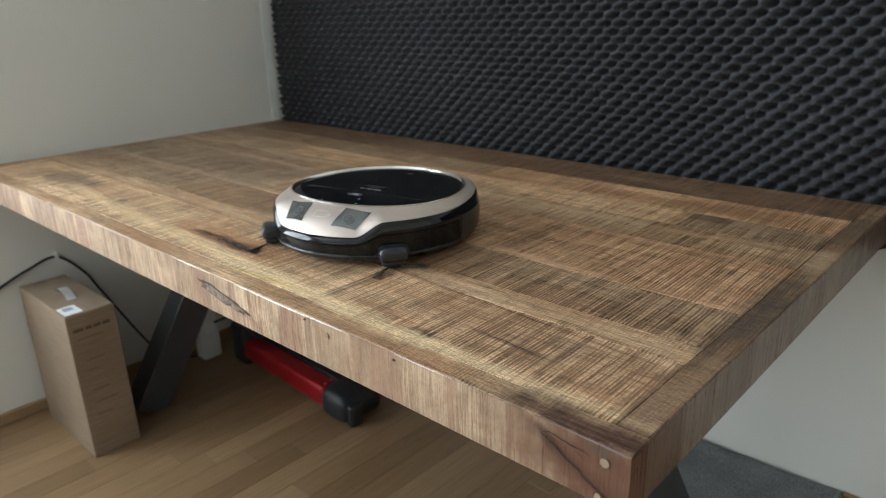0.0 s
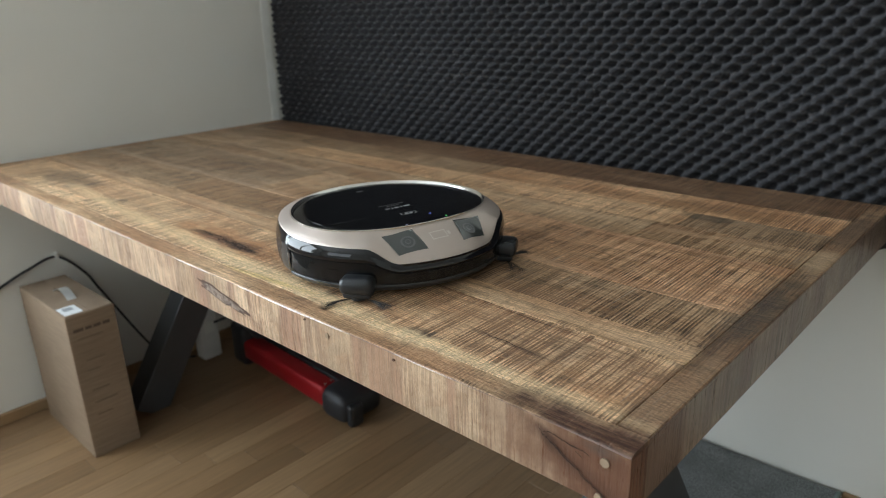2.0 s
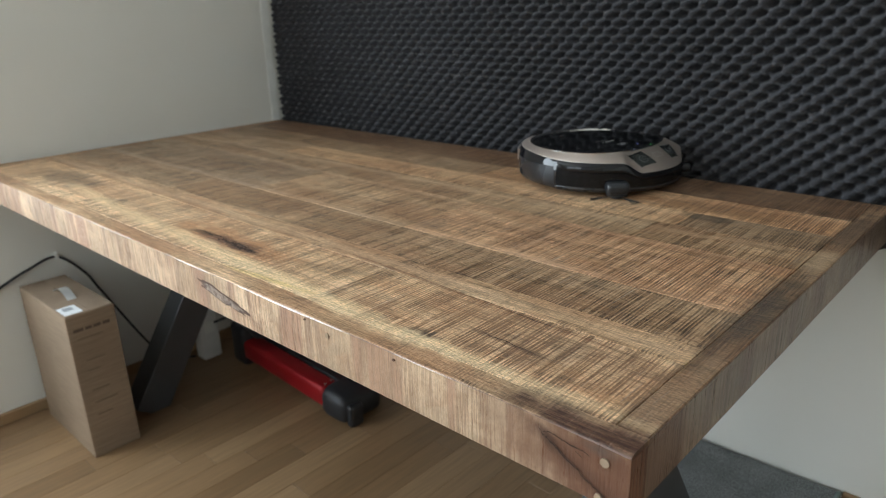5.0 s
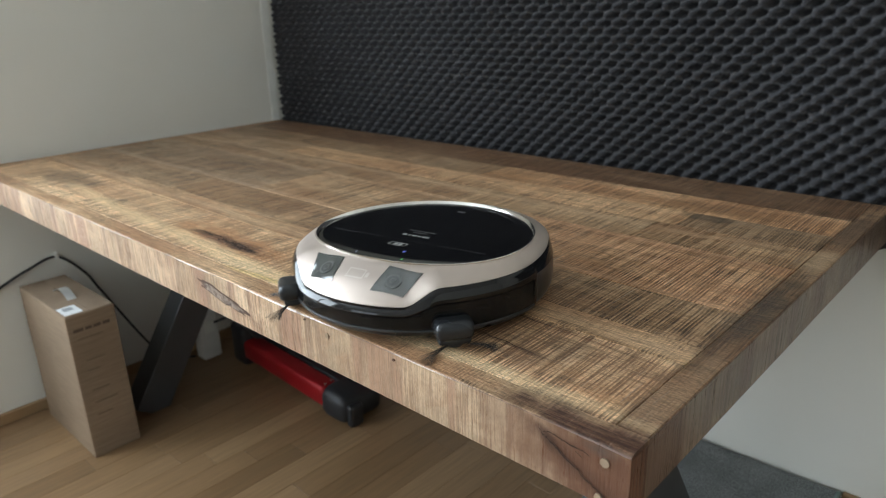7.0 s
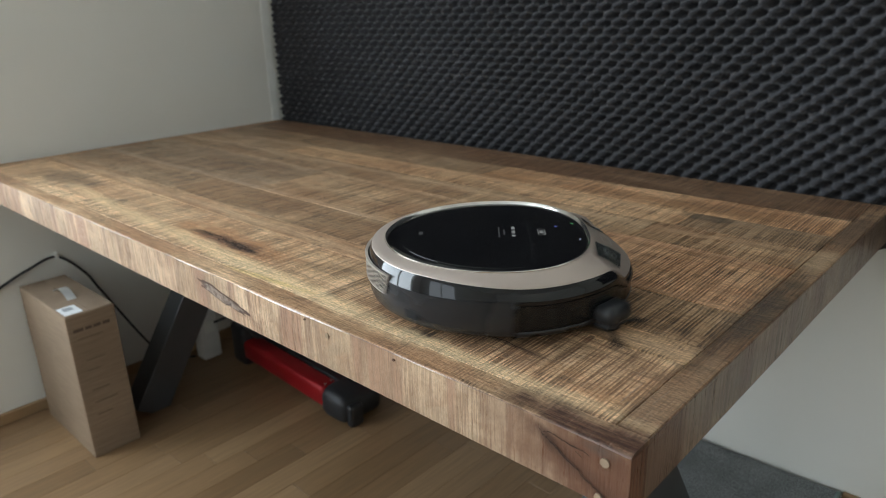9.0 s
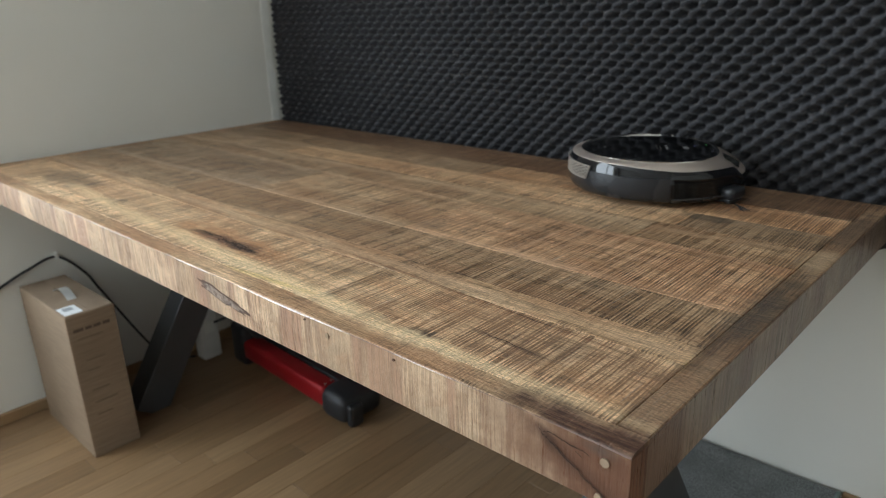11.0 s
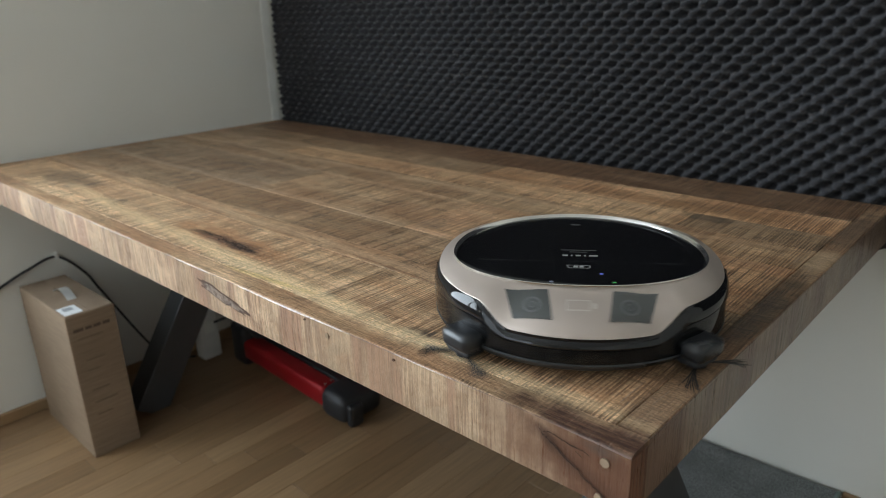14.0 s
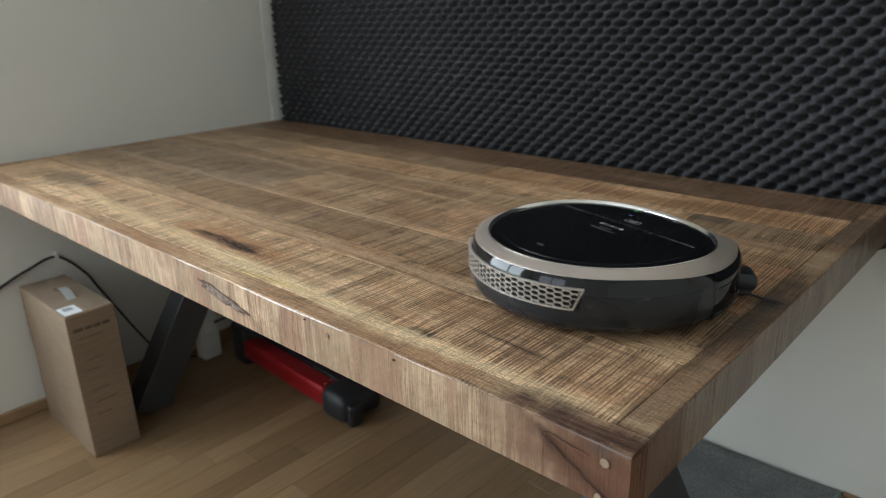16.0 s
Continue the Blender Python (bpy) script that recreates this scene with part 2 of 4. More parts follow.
def wood_edge(name, across, tint, spots=()):
    """The boards' edges: upright saw marks, pale to reddish. across: the axis along the edge (0 for x, 1 for y)."""
    m = Mat(name, 0.45)
    s = lambda a, b: (a, 1, b) if across == 0 else (1, a, b)
    lean = (0, radians(7), 0) if across == 0 else (radians(-7), 0, 0)
    tone = m.noise(m.coords(s(3.0, 4.0)), 2.0, 4, 0.6)
    mark = m.noise(m.coords(s(210, 6), lean), 1.0, 3, 0.62)
    mark2 = m.noise(m.coords(s(640, 22), lean), 1.0, 2, 0.6)
    streak = m.noise(m.coords(s(42, 4), lean), 1.0, 4, 0.65)
    patch = m.noise(m.coords(s(5, 3)), 1.7, 3)
    col = m.ramp(tone, [(0.32, tuple(c * 0.60 for c in tint)), (0.5, tint), (0.68, tuple(min(1, c * 1.28) for c in tint))])
    cloud = m.noise(m.coords(s(26, 30), lean), 1.0, 5, 0.7, 0.5)
    col = m.mix(col, tuple(c * k for c, k in zip(tint, (0.70, 0.58, 0.52))), m.math("MULTIPLY", m.ramp(cloud, [(0.47, 0.0), (0.66, 1.0)]), 0.7))
    ribbon = m.noise(m.coords(s(17, 1.2), lean), 1.0, 3, 0.6, 0.3)
    col = m.mix(col, tuple(c * k for c, k in zip(tint, (0.60, 0.44, 0.45))), m.math("MULTIPLY", m.ramp(ribbon, [(0.53, 0.0), (0.60, 1.0)]), 0.72))
    lines = m.math("MULTIPLY", m.ramp(m.math("ADD", m.math("MULTIPLY", mark, 0.65), m.math("MULTIPLY", mark2, 0.35)), [(0.495, 0.0), (0.535, 1.0)]), m.ramp(patch, [(0.38, 0.25), (0.6, 1.0)]))
    col = m.mix(col, tuple(c * k for c, k in zip(tint, (0.42, 0.34, 0.36))), m.math("MULTIPLY", m.ramp(streak, [(0.53, 0.0), (0.60, 1.0)]), 0.60))
    col = m.mix(col, tuple(c * k for c, k in zip(tint, (0.36, 0.29, 0.27))), m.math("MULTIPLY", m.math("MULTIPLY", lines, m.ramp(cloud, [(0.36, 0.5), (0.6, 1.0)])), 0.84))
    grain = m.noise(m.coords(s(170, 9), lean), 1.5, 5, 0.7)
    col = m.mix(col, m.ramp(grain, [(0.34, 0.55), (0.5, 0.96), (0.64, 1.12)]), 0.55, "MULTIPLY")
    fleck = m.noise(m.coords(s(420, 90)), 2.0, 3, 0.7)
    col = m.mix(col, m.ramp(fleck, [(0.36, 0.68), (0.5, 1.0), (0.66, 1.14)]), 0.8, "MULTIPLY")
    for x, z, rx, rz, a, f, c, soft, wob in spots:
        col = m.mix(col, c, m.math("MULTIPLY", spot(m, x, TOP + z, rx, rz, a, soft, wob, True), f))
    m.colour(m.sat(col, 0.97))
    m.rough(grain, 0.22, 0.36)
    m.bump(m.math("SUBTRACT", grain, lines), 0.35, 0.001)
    return m.m


def plaster(name, colour, scale=60.0):
    m = Mat(name, 0.85)
    big = m.noise(m.coords(), 1.3, 3)
    fine = m.noise(m.coords(), scale, 4)
    m.colour(m.mix(colour, m.ramp(big, [(0.3, 0.93), (0.7, 1.02)]), 1.0, "MULTIPLY"))
    m.bump(fine, 0.12, 0.001)
    return m.m


def parquet():
    m = Mat("oak_parquet", 0.35)
    info = m.node("ShaderNodeObjectInfo")
    isl = m.node("ShaderNodeNewGeometry").outputs["Random Per Island"]
    r = m.math("FRACT", m.math("ADD", info.outputs["Random"], isl))
    base = m.ramp(r, [(0.0, (0.20, 0.118, 0.058)), (0.35, (0.26, 0.158, 0.080)), (0.7, (0.31, 0.195, 0.103)), (1.0, (0.225, 0.135, 0.070))])
    grain = m.noise(m.coords((60, 3, 1), shift=30), 2.0, 5, 0.6, 0.6)
    m.colour(m.mix(base, m.ramp(grain, [(0.3, 0.72), (0.6, 1.05)]), 0.8, "MULTIPLY"))
    m.rough(grain, 0.30, 0.45)
    m.bump(grain, 0.08, 0.0008)
    return m.m


def foam_mat():
    m = Mat("charcoal_acoustic_foam", 0.95, colour=(0.06, 0.06, 0.065))
    fine = m.noise(m.coords(), 420, 3, 0.7)
    big = m.noise(m.coords(), 3.0, 3)
    m.colour(m.mix(m.ramp(fine, [(0.3, (0.0225, 0.0222, 0.0258)), (0.7, (0.046, 0.0452, 0.052))]), m.ramp(big, [(0.3, 0.85), (0.7, 1.1)]), 1.0, "MULTIPLY"))
    m.bump(fine, 0.5, 0.002)
    m.b.inputs["Sheen Weight"].default_value = 0.15
    return m.m


def cardboard():
    m = Mat("brown_cardboard", 0.75)
    n = m.noise(m.coords((4, 4, 60)), 3.0, 4)
    s = m.noise(m.coords(), 6.0, 4)
    m.colour(m.mix(m.ramp(n, [(0.3, (0.235, 0.165, 0.11)), (0.7, (0.305, 0.22, 0.15))]), m.ramp(s, [(0.3, 0.85), (0.7, 1.08)]), 1.0, "MULTIPLY"))
    m.bump(n, 0.1, 0.001)
    return m.m


def plain(name, colour, rough, metal=0.0, grain=250.0, depth=0.1, **extra):
    m = Mat(name, rough, metal, colour, **extra)
    n = m.noise(m.coords(), grain, 3)
    w = m.noise(m.coords(), 9.0, 3)
    m.colour(m.mix(colour, m.ramp(w, [(0.3, 0.88), (0.7, 1.08)]), 1.0, "MULTIPLY"))
    m.rough(w, max(0.02, rough * 0.85), min(1, rough * 1.2))
    if depth:
        m.bump(n, depth, 0.0004)
    return m.m


def felt():
    m = Mat("grey_felt", 0.95)
    fleck = m.noise(m.coords(), 260, 3, 0.7)
    wide = m.noise(m.coords(), 14, 4, 0.6)
    col = m.ramp(fleck, [(0.34, (0.11, 0.118, 0.122)), (0.5, (0.20, 0.213, 0.217)), (0.68, (0.31, 0.325, 0.33))])
    m.colour(m.mix(col, m.ramp(wide, [(0.3, 0.8), (0.7, 1.1)]), 1.0, "MULTIPLY"))
    m.bump(fleck, 0.9, 0.003)
    return m.m


def mottled_filler():
    m = Mat("mottled_wood_filler", 0.8)
    lumps = m.noise(m.coords(), 190, 5, 0.75)
    wide = m.noise(m.coords(), 45, 3)
    col = m.ramp(lumps, [(0.36, (0.07, 0.045, 0.032)), (0.47, (0.23, 0.165, 0.125)), (0.66, (0.40, 0.31, 0.24))])
    m.colour(m.mix(col, m.ramp(wide, [(0.35, 0.7), (0.6, 1.08)]), 1.0, "MULTIPLY"))
    m.bump(lumps, 0.9, 0.002)
    return m.m


def glow(name, colour, strength):
    m = Mat(name, 0.4, 0, colour)
    m.b.inputs["Emission Color"].default_value = (*colour, 1)
    m.b.inputs["Emission Strength"].default_value = strength
    return m.m


WOOD = wood_top()
EDGE_FRONT = wood_edge("sawn_wood_front_edge", 0, (0.66, 0.475, 0.315), (
    (-0.040, -0.030, 0.105, 0.060, 0, 0.93, (0.125, 0.049, 0.028), 0.5, 0.35), (-0.28, -0.03, 0.16, 0.06, 0, 0.30, (0.36, 0.235, 0.14), 0.6, 0.35),
    (-0.060, -0.036, 0.050, 0.0085, -28, 0.75, (0.075, 0.032, 0.020), 0.8, 0.5), (-0.088, -0.020, 0.012, 0.007, -40, 0.8, (0.06, 0.030, 0.020), 0.6, 0.5), (-0.030, -0.008, 0.016, 0.006, 0, 0.6, (0.09, 0.075, 0.065), 0.7, 0.6),
    ))
# brown wood, tinted darker for the shade of the face turned from the window
EDGE_SIDE_SHADED = wood_edge("shaded_sawn_wood_side_edge", 1, (0.27, 0.195, 0.14))
END_WOOD = wood_edge("red_brown_end_wood", 1, (0.20, 0.088, 0.052))
ARRIS_WOOD = wood_edge("lacquered_worn_edge", 0, (0.44, 0.31, 0.205), ((-0.04, -0.005, 0.12, 0.05, 0, 0.95, (0.12, 0.054, 0.036), 0.5, 0.25),))
ARRIS_WOOD.node_tree.nodes["Principled BSDF"].inputs["Coat Weight"].default_value = 1.0
WALL = plaster("painted_plaster", (0.76, 0.745, 0.69))
CEIL = plaster("ceiling_paint", (0.80, 0.80, 0.78))
PARQUET = parquet()
FOAM = foam_mat()
CARD = cardboard()
OAK = plain("oak_baseboard", (0.30, 0.19, 0.10), 0.45)
STEEL = plain("black_powder_coated_steel", (0.055, 0.057, 0.061), 0.38, 0.0, 900, 0.15)
WHITE = plain("white_plastic", (0.72, 0.72, 0.70), 0.4)
PAPER = plain("white_paper", (0.78, 0.79, 0.80), 0.7)
INK = plain("grey_print", (0.34, 0.36, 0.38), 0.7)
BROWN_INK = plain("brown_print", (0.115, 0.078, 0.054), 0.8)
RUBBER = plain("black_rubber", (0.020, 0.020, 0.021), 0.55)
RED = plain("red_anodised_aluminium", (0.36, 0.012, 0.016), 0.36, 0.35)
FELT = felt()
TRIM = plain("white_trim_paint", (0.80, 0.80, 0.76), 0.6)
PUTTY = mottled_filler()
DARK_KNOT = plain("dark_knot_wood", (0.11, 0.055, 0.034), 0.6, 0, 200, 0.5)
DARK_CRACK = plain("dark_crack_in_wood", (0.040, 0.020, 0.013), 0.7, 0, 300, 0.5)
PLUG = plain("pale_wood_plug", (0.34, 0.25, 0.17), 0.55, 0, 120, 0.6)
GLASS_TOP = Mat("black_glass", 0.09, 0.0, (0.005, 0.005, 0.006), IOR=1.32).m
SILVER = plain("rose_silver_metallic_paint", (0.56, 0.48, 0.43), 0.47, 0.85, 1500, 0.05)
CHROME = plain("bright_metal_edge", (0.82, 0.80, 0.77), 0.16, 1.0, 900, 0.02)
GLOSS = Mat("gloss_black_plastic", 0.06, 0.0, (0.006, 0.006, 0.0075), IOR=1.5).m
SMOKE = Mat("smoked_clear_plastic", 0.05, 0.0, (0.02, 0.021, 0.023), IOR=1.36)
SMOKE.b.inputs["Transmission Weight"].default_value = 0.6
SMOKE = SMOKE.m
SENSOR = plain("grey_sensor_plastic", (0.07, 0.072, 0.076), 0.4)
SATIN = plain("satin_anthracite_plastic", (0.019, 0.021, 0.0245), 0.27, 0.0, 1400, 0.12)
DULL = plain("matt_black_plastic", (0.016, 0.016, 0.018), 0.5)
PANE = Mat("grey_lens_window", 0.10, 0.0, (0.075, 0.083, 0.080), IOR=2.3).m
LENS = Mat("dark_lens", 0.05, 0.0, (0.05, 0.056, 0.056), IOR=1.9).m
LENS_RING = plain("grey_lens_ring", (0.115, 0.122, 0.12), 0.2)
GRILLE = plain("silver_grille_plastic", (0.66, 0.61, 0.56), 0.28, 0.55, 900, 0.04)
PRINT = plain("pale_grey_print", (0.26, 0.257, 0.25), 0.5)
PRINT_DIM = plain("dim_grey_print", (0.055, 0.055, 0.055), 0.5)
BRISTLE = plain("black_bristle", (0.022, 0.020, 0.019), 0.6)
BLUE_LED = glow("blue_light", (0.12, 0.17, 0.7), 0.22)
GREEN_LED = glow("green_light", (0.08, 0.6, 0.12), 0.25)
WHITE_LED = glow("white_light", (0.4, 0.42, 0.6), 0.12)


# ---- mesh helpers ----
def part(name, bm, material, parent=None, label="", smooth=False):
    """Link a bmesh as one mesh object under a thing or a part."""
    me = bpy.data.meshes.new(name)
    bmesh.ops.recalc_face_normals(bm, faces=bm.faces)
    bm.to_mesh(me)
    bm.free()
    me.materials.append(material)
    if smooth:
        me.shade_smooth()
        me.set_sharp_from_angle(angle=radians(35))
    ob = new(name, me)
    ob.parent = parent
    if label:
        tagged(ob, label)
    return ob


def thing(name, at, label, category, group=""):
    ob = new(name)
    ob.empty_display_size = 0.05
    ob.location = at
    return tagged(ob, label, category, group)


def box(x0, x1, y0, y1, z0, z1, bevel=0.0, seg=1, bm=None):
    bm = bm or bmesh.new()
    v = [bm.verts.new((x, y, z)) for x in (x0, x1) for y in (y0, y1) for z in (z0, z1)]
    fs = [bm.faces.new([v[i] for i in f]) for f in ((0, 1, 3, 2), (4, 6, 7, 5), (0, 4, 5, 1), (2, 3, 7, 6), (0, 2, 6, 4), (1, 5, 7, 3))]
    if bevel:
        es = list({e for f in fs for e in f.edges})
        bmesh.ops.bevel(bm, geom=es, offset=bevel, segments=seg, affect="EDGES", profile=0.5)
    return bm


def beam(p, q, w, h, bevel=0.002, side=(0, 0, 1)):
    """A bar of section w by h from p to q, ends cut square."""
    p, q = Vector(p), Vector(q)
    d = (q - p).normalized()
    a = d.cross(Vector(side)).normalized()
    b = a.cross(d)
    bm = box(-w / 2, w / 2, -h / 2, h / 2, 0, (q - p).length, bevel, 2)
    m = Matrix((a, b, d)).transposed().to_4x4()
    bm.transform(Matrix.Translation(p) @ m)
    return bm


def tube(points, r, sides=8, bm=None):
    """A round cable or rod through the points, smoothed."""
    pts = [Vector(p) for p in points]
    fine = []
    for i in range(len(pts) - 1):
        a, b, c, d = pts[max(i - 1, 0)], pts[i], pts[i + 1], pts[min(i + 2, len(pts) - 1)]
        for k in range(8):
            t = k / 8
            fine.append(0.5 * (2 * b + (c - a) * t + (2 * a - 5 * b + 4 * c - d) * t * t + (3 * b - a - 3 * c + d) * t ** 3))
    fine.append(pts[-1])
    bm = bm or bmesh.new()
    rings = []
    for i, p in enumerate(fine):
        d = (fine[min(i + 1, len(fine) - 1)] - fine[max(i - 1, 0)]).normalized()
        u = d.cross(Vector((0.3, 0.2, 0.93))).normalized()
        w = d.cross(u)
        rings.append([bm.verts.new(p + r * (u * math.cos(2 * math.pi * k / sides) + w * math.sin(2 * math.pi * k / sides))) for k in range(sides)])
    for a, b in zip(rings, rings[1:]):
        for k in range(sides):
            bm.faces.new((a[k], a[(k + 1) % sides], b[(k + 1) % sides], b[k]))
    bm.faces.new(rings[0][::-1])
    bm.faces.new(rings[-1])
    return bm


def sheet(rows, closed=False, bm=None):
    """A grid of quads through rows of points."""
    bm = bm or bmesh.new()
    vs = [[bm.verts.new(p) for p in row] for row in rows]
    for a, b in zip(vs, vs[1:]):
        n = len(a)
        for k in range(n if closed else n - 1):
            bm.faces.new((a[k], a[(k + 1) % n], b[(k + 1) % n], b[k]))
    return bm


def disc(x, y, z, r, h, sides=32, bm=None):
    bm = bm or bmesh.new()
    lo = [bm.verts.new((x + r * math.cos(2 * math.pi * k / sides), y + r * math.sin(2 * math.pi * k / sides), z)) for k in range(sides)]
    hi = [bm.verts.new((v.co.x, v.co.y, z + h)) for v in lo]
    for k in range(sides):
        bm.faces.new((lo[k], lo[(k + 1) % sides], hi[(k + 1) % sides], hi[k]))
    bm.faces.new(lo[::-1])
    bm.faces.new(hi)
    return bm


# ---- the room ----
RX, RY, RZ = 2.3, -3.2, 2.55     # right wall, wall behind the camera, ceiling


def structure(name, bm, mat, label):
    return tagged(part(name, bm, mat), label, kind="structure")


def walls():
    w = 0.2
    x = WALL_X
    bm = bmesh.new()
    for y0, y1, z0, z1 in ((RY, WIN_Y0, 0, RZ), (WIN_Y1, WALL_Y, 0, RZ), (WIN_Y0, WIN_Y1, 0, WIN_Z0), (WIN_Y0, WIN_Y1, WIN_Z1, RZ)):
        box(x - w, x, y0, y1, z0, z1, bm=bm)
    structure("wall_left", bm, WALL, "matt off-white painted wall beside the table")
    structure("wall_back", box(x - w, RX + w, WALL_Y, WALL_Y + w, 0, RZ), WALL, "off-white painted wall behind the foam panels")
    structure("wall_right", box(RX, RX + w, RY, WALL_Y, 0, RZ), WALL, "off-white painted wall of the room")
    # unseen wall, cut open only for the added fill lamp
    bm = bmesh.new()
    for x0, x1, z0, z1 in ((x - w, FILL_X0, 0, RZ), (FILL_X1, RX + w, 0, RZ), (FILL_X0, FILL_X1, 0, FILL_Z0), (FILL_X0, FILL_X1, FILL_Z1, RZ)):
        box(x0, x1, RY - w, RY, z0, z1, bm=bm)
    structure("wall_front", bm, WALL, "unseen off-white painted wall with an opening for the added fill light")
    structure("ceiling", box(x - w, RX + w, RY - w, WALL_Y + w, RZ, RZ + 0.15), CEIL, "white painted ceiling")
    structure("floor", box(x - w, RX + w, RY - w, WALL_Y + w, -0.15, -0.004), plain("floor_joint_dark", (0.11, 0.066, 0.036), 0.8), "oak parquet floor laid in narrow strips")
    structure("baseboard", box(x, x + 0.014, WIN_Y1, WALL_Y, 0, 0.036, 0.003), OAK, "low oak baseboard along the wall")
    structure("baseboard", box(-0.004, RX, WALL_Y - 0.014, WALL_Y, 0, 0.078, 0.003), OAK, "low oak baseboard along the wall")
    # narrow strip, paler than the wall, next to the foam
    structure("trim", box(x, x + 0.003, 0.985, 1.018, TOP - 0.06, RZ, 0.001), TRIM, "thin pale strip at the wall's corner")


def window_frame_left():
    x0, x1, t = WALL_X - 0.11, WALL_X - 0.05, 0.06
    win = tagged(new("window_1"), "white framed balcony window in the wall", kind="structure")
    for y0, y1, z0, z1 in ((WIN_Y0, WIN_Y1, WIN_Z0, WIN_Z0 + t), (WIN_Y0, WIN_Y1, WIN_Z1 - t, WIN_Z1), (WIN_Y0, WIN_Y0 + t, WIN_Z0 + t, WIN_Z1 - t),
                           (WIN_Y1 - t, WIN_Y1, WIN_Z0 + t, WIN_Z1 - t), ((WIN_Y0 + WIN_Y1 - t) / 2, (WIN_Y0 + WIN_Y1 + t) / 2, WIN_Z0 + t, WIN_Z1 - t)):
        part("window_frame", box(x0, x1, y0, y1, z0, z1, 0.004), TRIM, win)


# invented frame around the added fill lamp's opening, out of view
def fill_opening_frame():
    y0, y1, t = RY - 0.11, RY - 0.05, 0.06
    win = tagged(new("fill_opening"), "added white frame around the fill light's opening, out of view", kind="structure")
    for x0, x1, z0, z1 in ((FILL_X0, FILL_X1, FILL_Z0, FILL_Z0 + t), (FILL_X0, FILL_X1, FILL_Z1 - t, FILL_Z1), (FILL_X0, FILL_X0 + t, FILL_Z0 + t, FILL_Z1 - t),
                           (FILL_X1 - t, FILL_X1, FILL_Z0 + t, FILL_Z1 - t), ((FILL_X0 + FILL_X1 - t) / 2, (FILL_X0 + FILL_X1 + t) / 2, FILL_Z0 + t, FILL_Z1 - t)):
        part("window_frame", box(x0, x1, y0, y1, z0, z1, 0.004), TRIM, win)


def acoustic_foam():
    px, pz, front, depth = 0.0412, 0.0366, 1.013, 0.047
    x0, x1, z0, z1 = WALL_X + 0.001, 0.9, TOP - 0.10, 1.52
    nx, nz = int((x1 - x0) / px * 7), int((z1 - z0) / pz * 7)
    X, Z = np.meshgrid(np.linspace(x0, x1, nx + 1), np.linspace(z0, z1, nz + 1))
    u, v = (X + 0.1643) * 2 * np.pi / px, (Z - TOP - 0.3495) * 2 * np.pi / pz
    h = 0.565 * np.cos(u - v) + 0.435 * np.cos(u + v)                                    # 1 in the pits of both staggered rows
    h = ((h + 1) / 2) ** 1.35                                    # 0 on the peaks
    warp = 0.002 * np.sin(X * 5.1) + 0.0015 * np.sin(Z * 7.3 + X)
    Y = front + depth * h + warp
    Y[:, 0], Y[:, -1], Y[0, :], Y[-1, :] = WALL_Y - 0.001, WALL_Y - 0.001, WALL_Y - 0.001, WALL_Y - 0.001
    verts = np.stack([X, Y, Z], -1).reshape(-1, 3)
    i = np.arange(nz)[:, None] * (nx + 1) + np.arange(nx)[None]
    quads = np.stack([i, i + 1, i + nx + 2, i + nx + 1], -1).reshape(-1, 4)
    me = bpy.data.meshes.new("acoustic_foam")
    me.from_pydata(verts.tolist(), [], quads.tolist())
    me.materials.append(FOAM)
    me.shade_smooth()
    tagged(new("acoustic_foam", me), "charcoal grey egg-crate acoustic foam covering the wall", "acoustic foam")


def floor_strips():
    """Parquet strips along y; the nearest are pieces of their own."""
    floor = bpy.data.objects["floor"]
    rng = random.Random(4)
    w = 0.0755
    shared = {}
    rest = bmesh.new()
    x = WALL_X + 0.002
    while x < RX:
        y = RY - rng.random() * 0.45
        while y < WALL_Y:
            n = rng.choice((0.36, 0.42, 0.48, 0.54))
            a, b = max(y, RY), min(y + n, WALL_Y)
            if b - a > 0.02:
                near = x < 0.1 and b > -0.6
                if near and b - a > n - 1e-6:
                    if n not in shared:
                        bm = box(0, w - 0.0006, 0, n - 0.0006, -0.006, 0, 0.0006)
                        ob = part("floor_strip", bm, PARQUET, floor)
                        shared[n] = ob.data
                    else:
                        ob = new("floor_strip", shared[n])
                        ob.parent = floor
                    ob.location = (x, a, 0)
                elif near:
                    ob = part("floor_strip", box(0, w - 0.0006, 0, b - a - 0.0006, -0.006, 0, 0.0006), PARQUET, floor)
                    ob.location = (x, a, 0)
                else:
                    box(x, min(x + w, RX) - 0.0012, a, b - 0.0012, -0.006, 0, bm=rest)
            y += n
        x += w
    tagged(part("floor_strips", rest, PARQUET, floor), "oak parquet strips", kind="stuff")


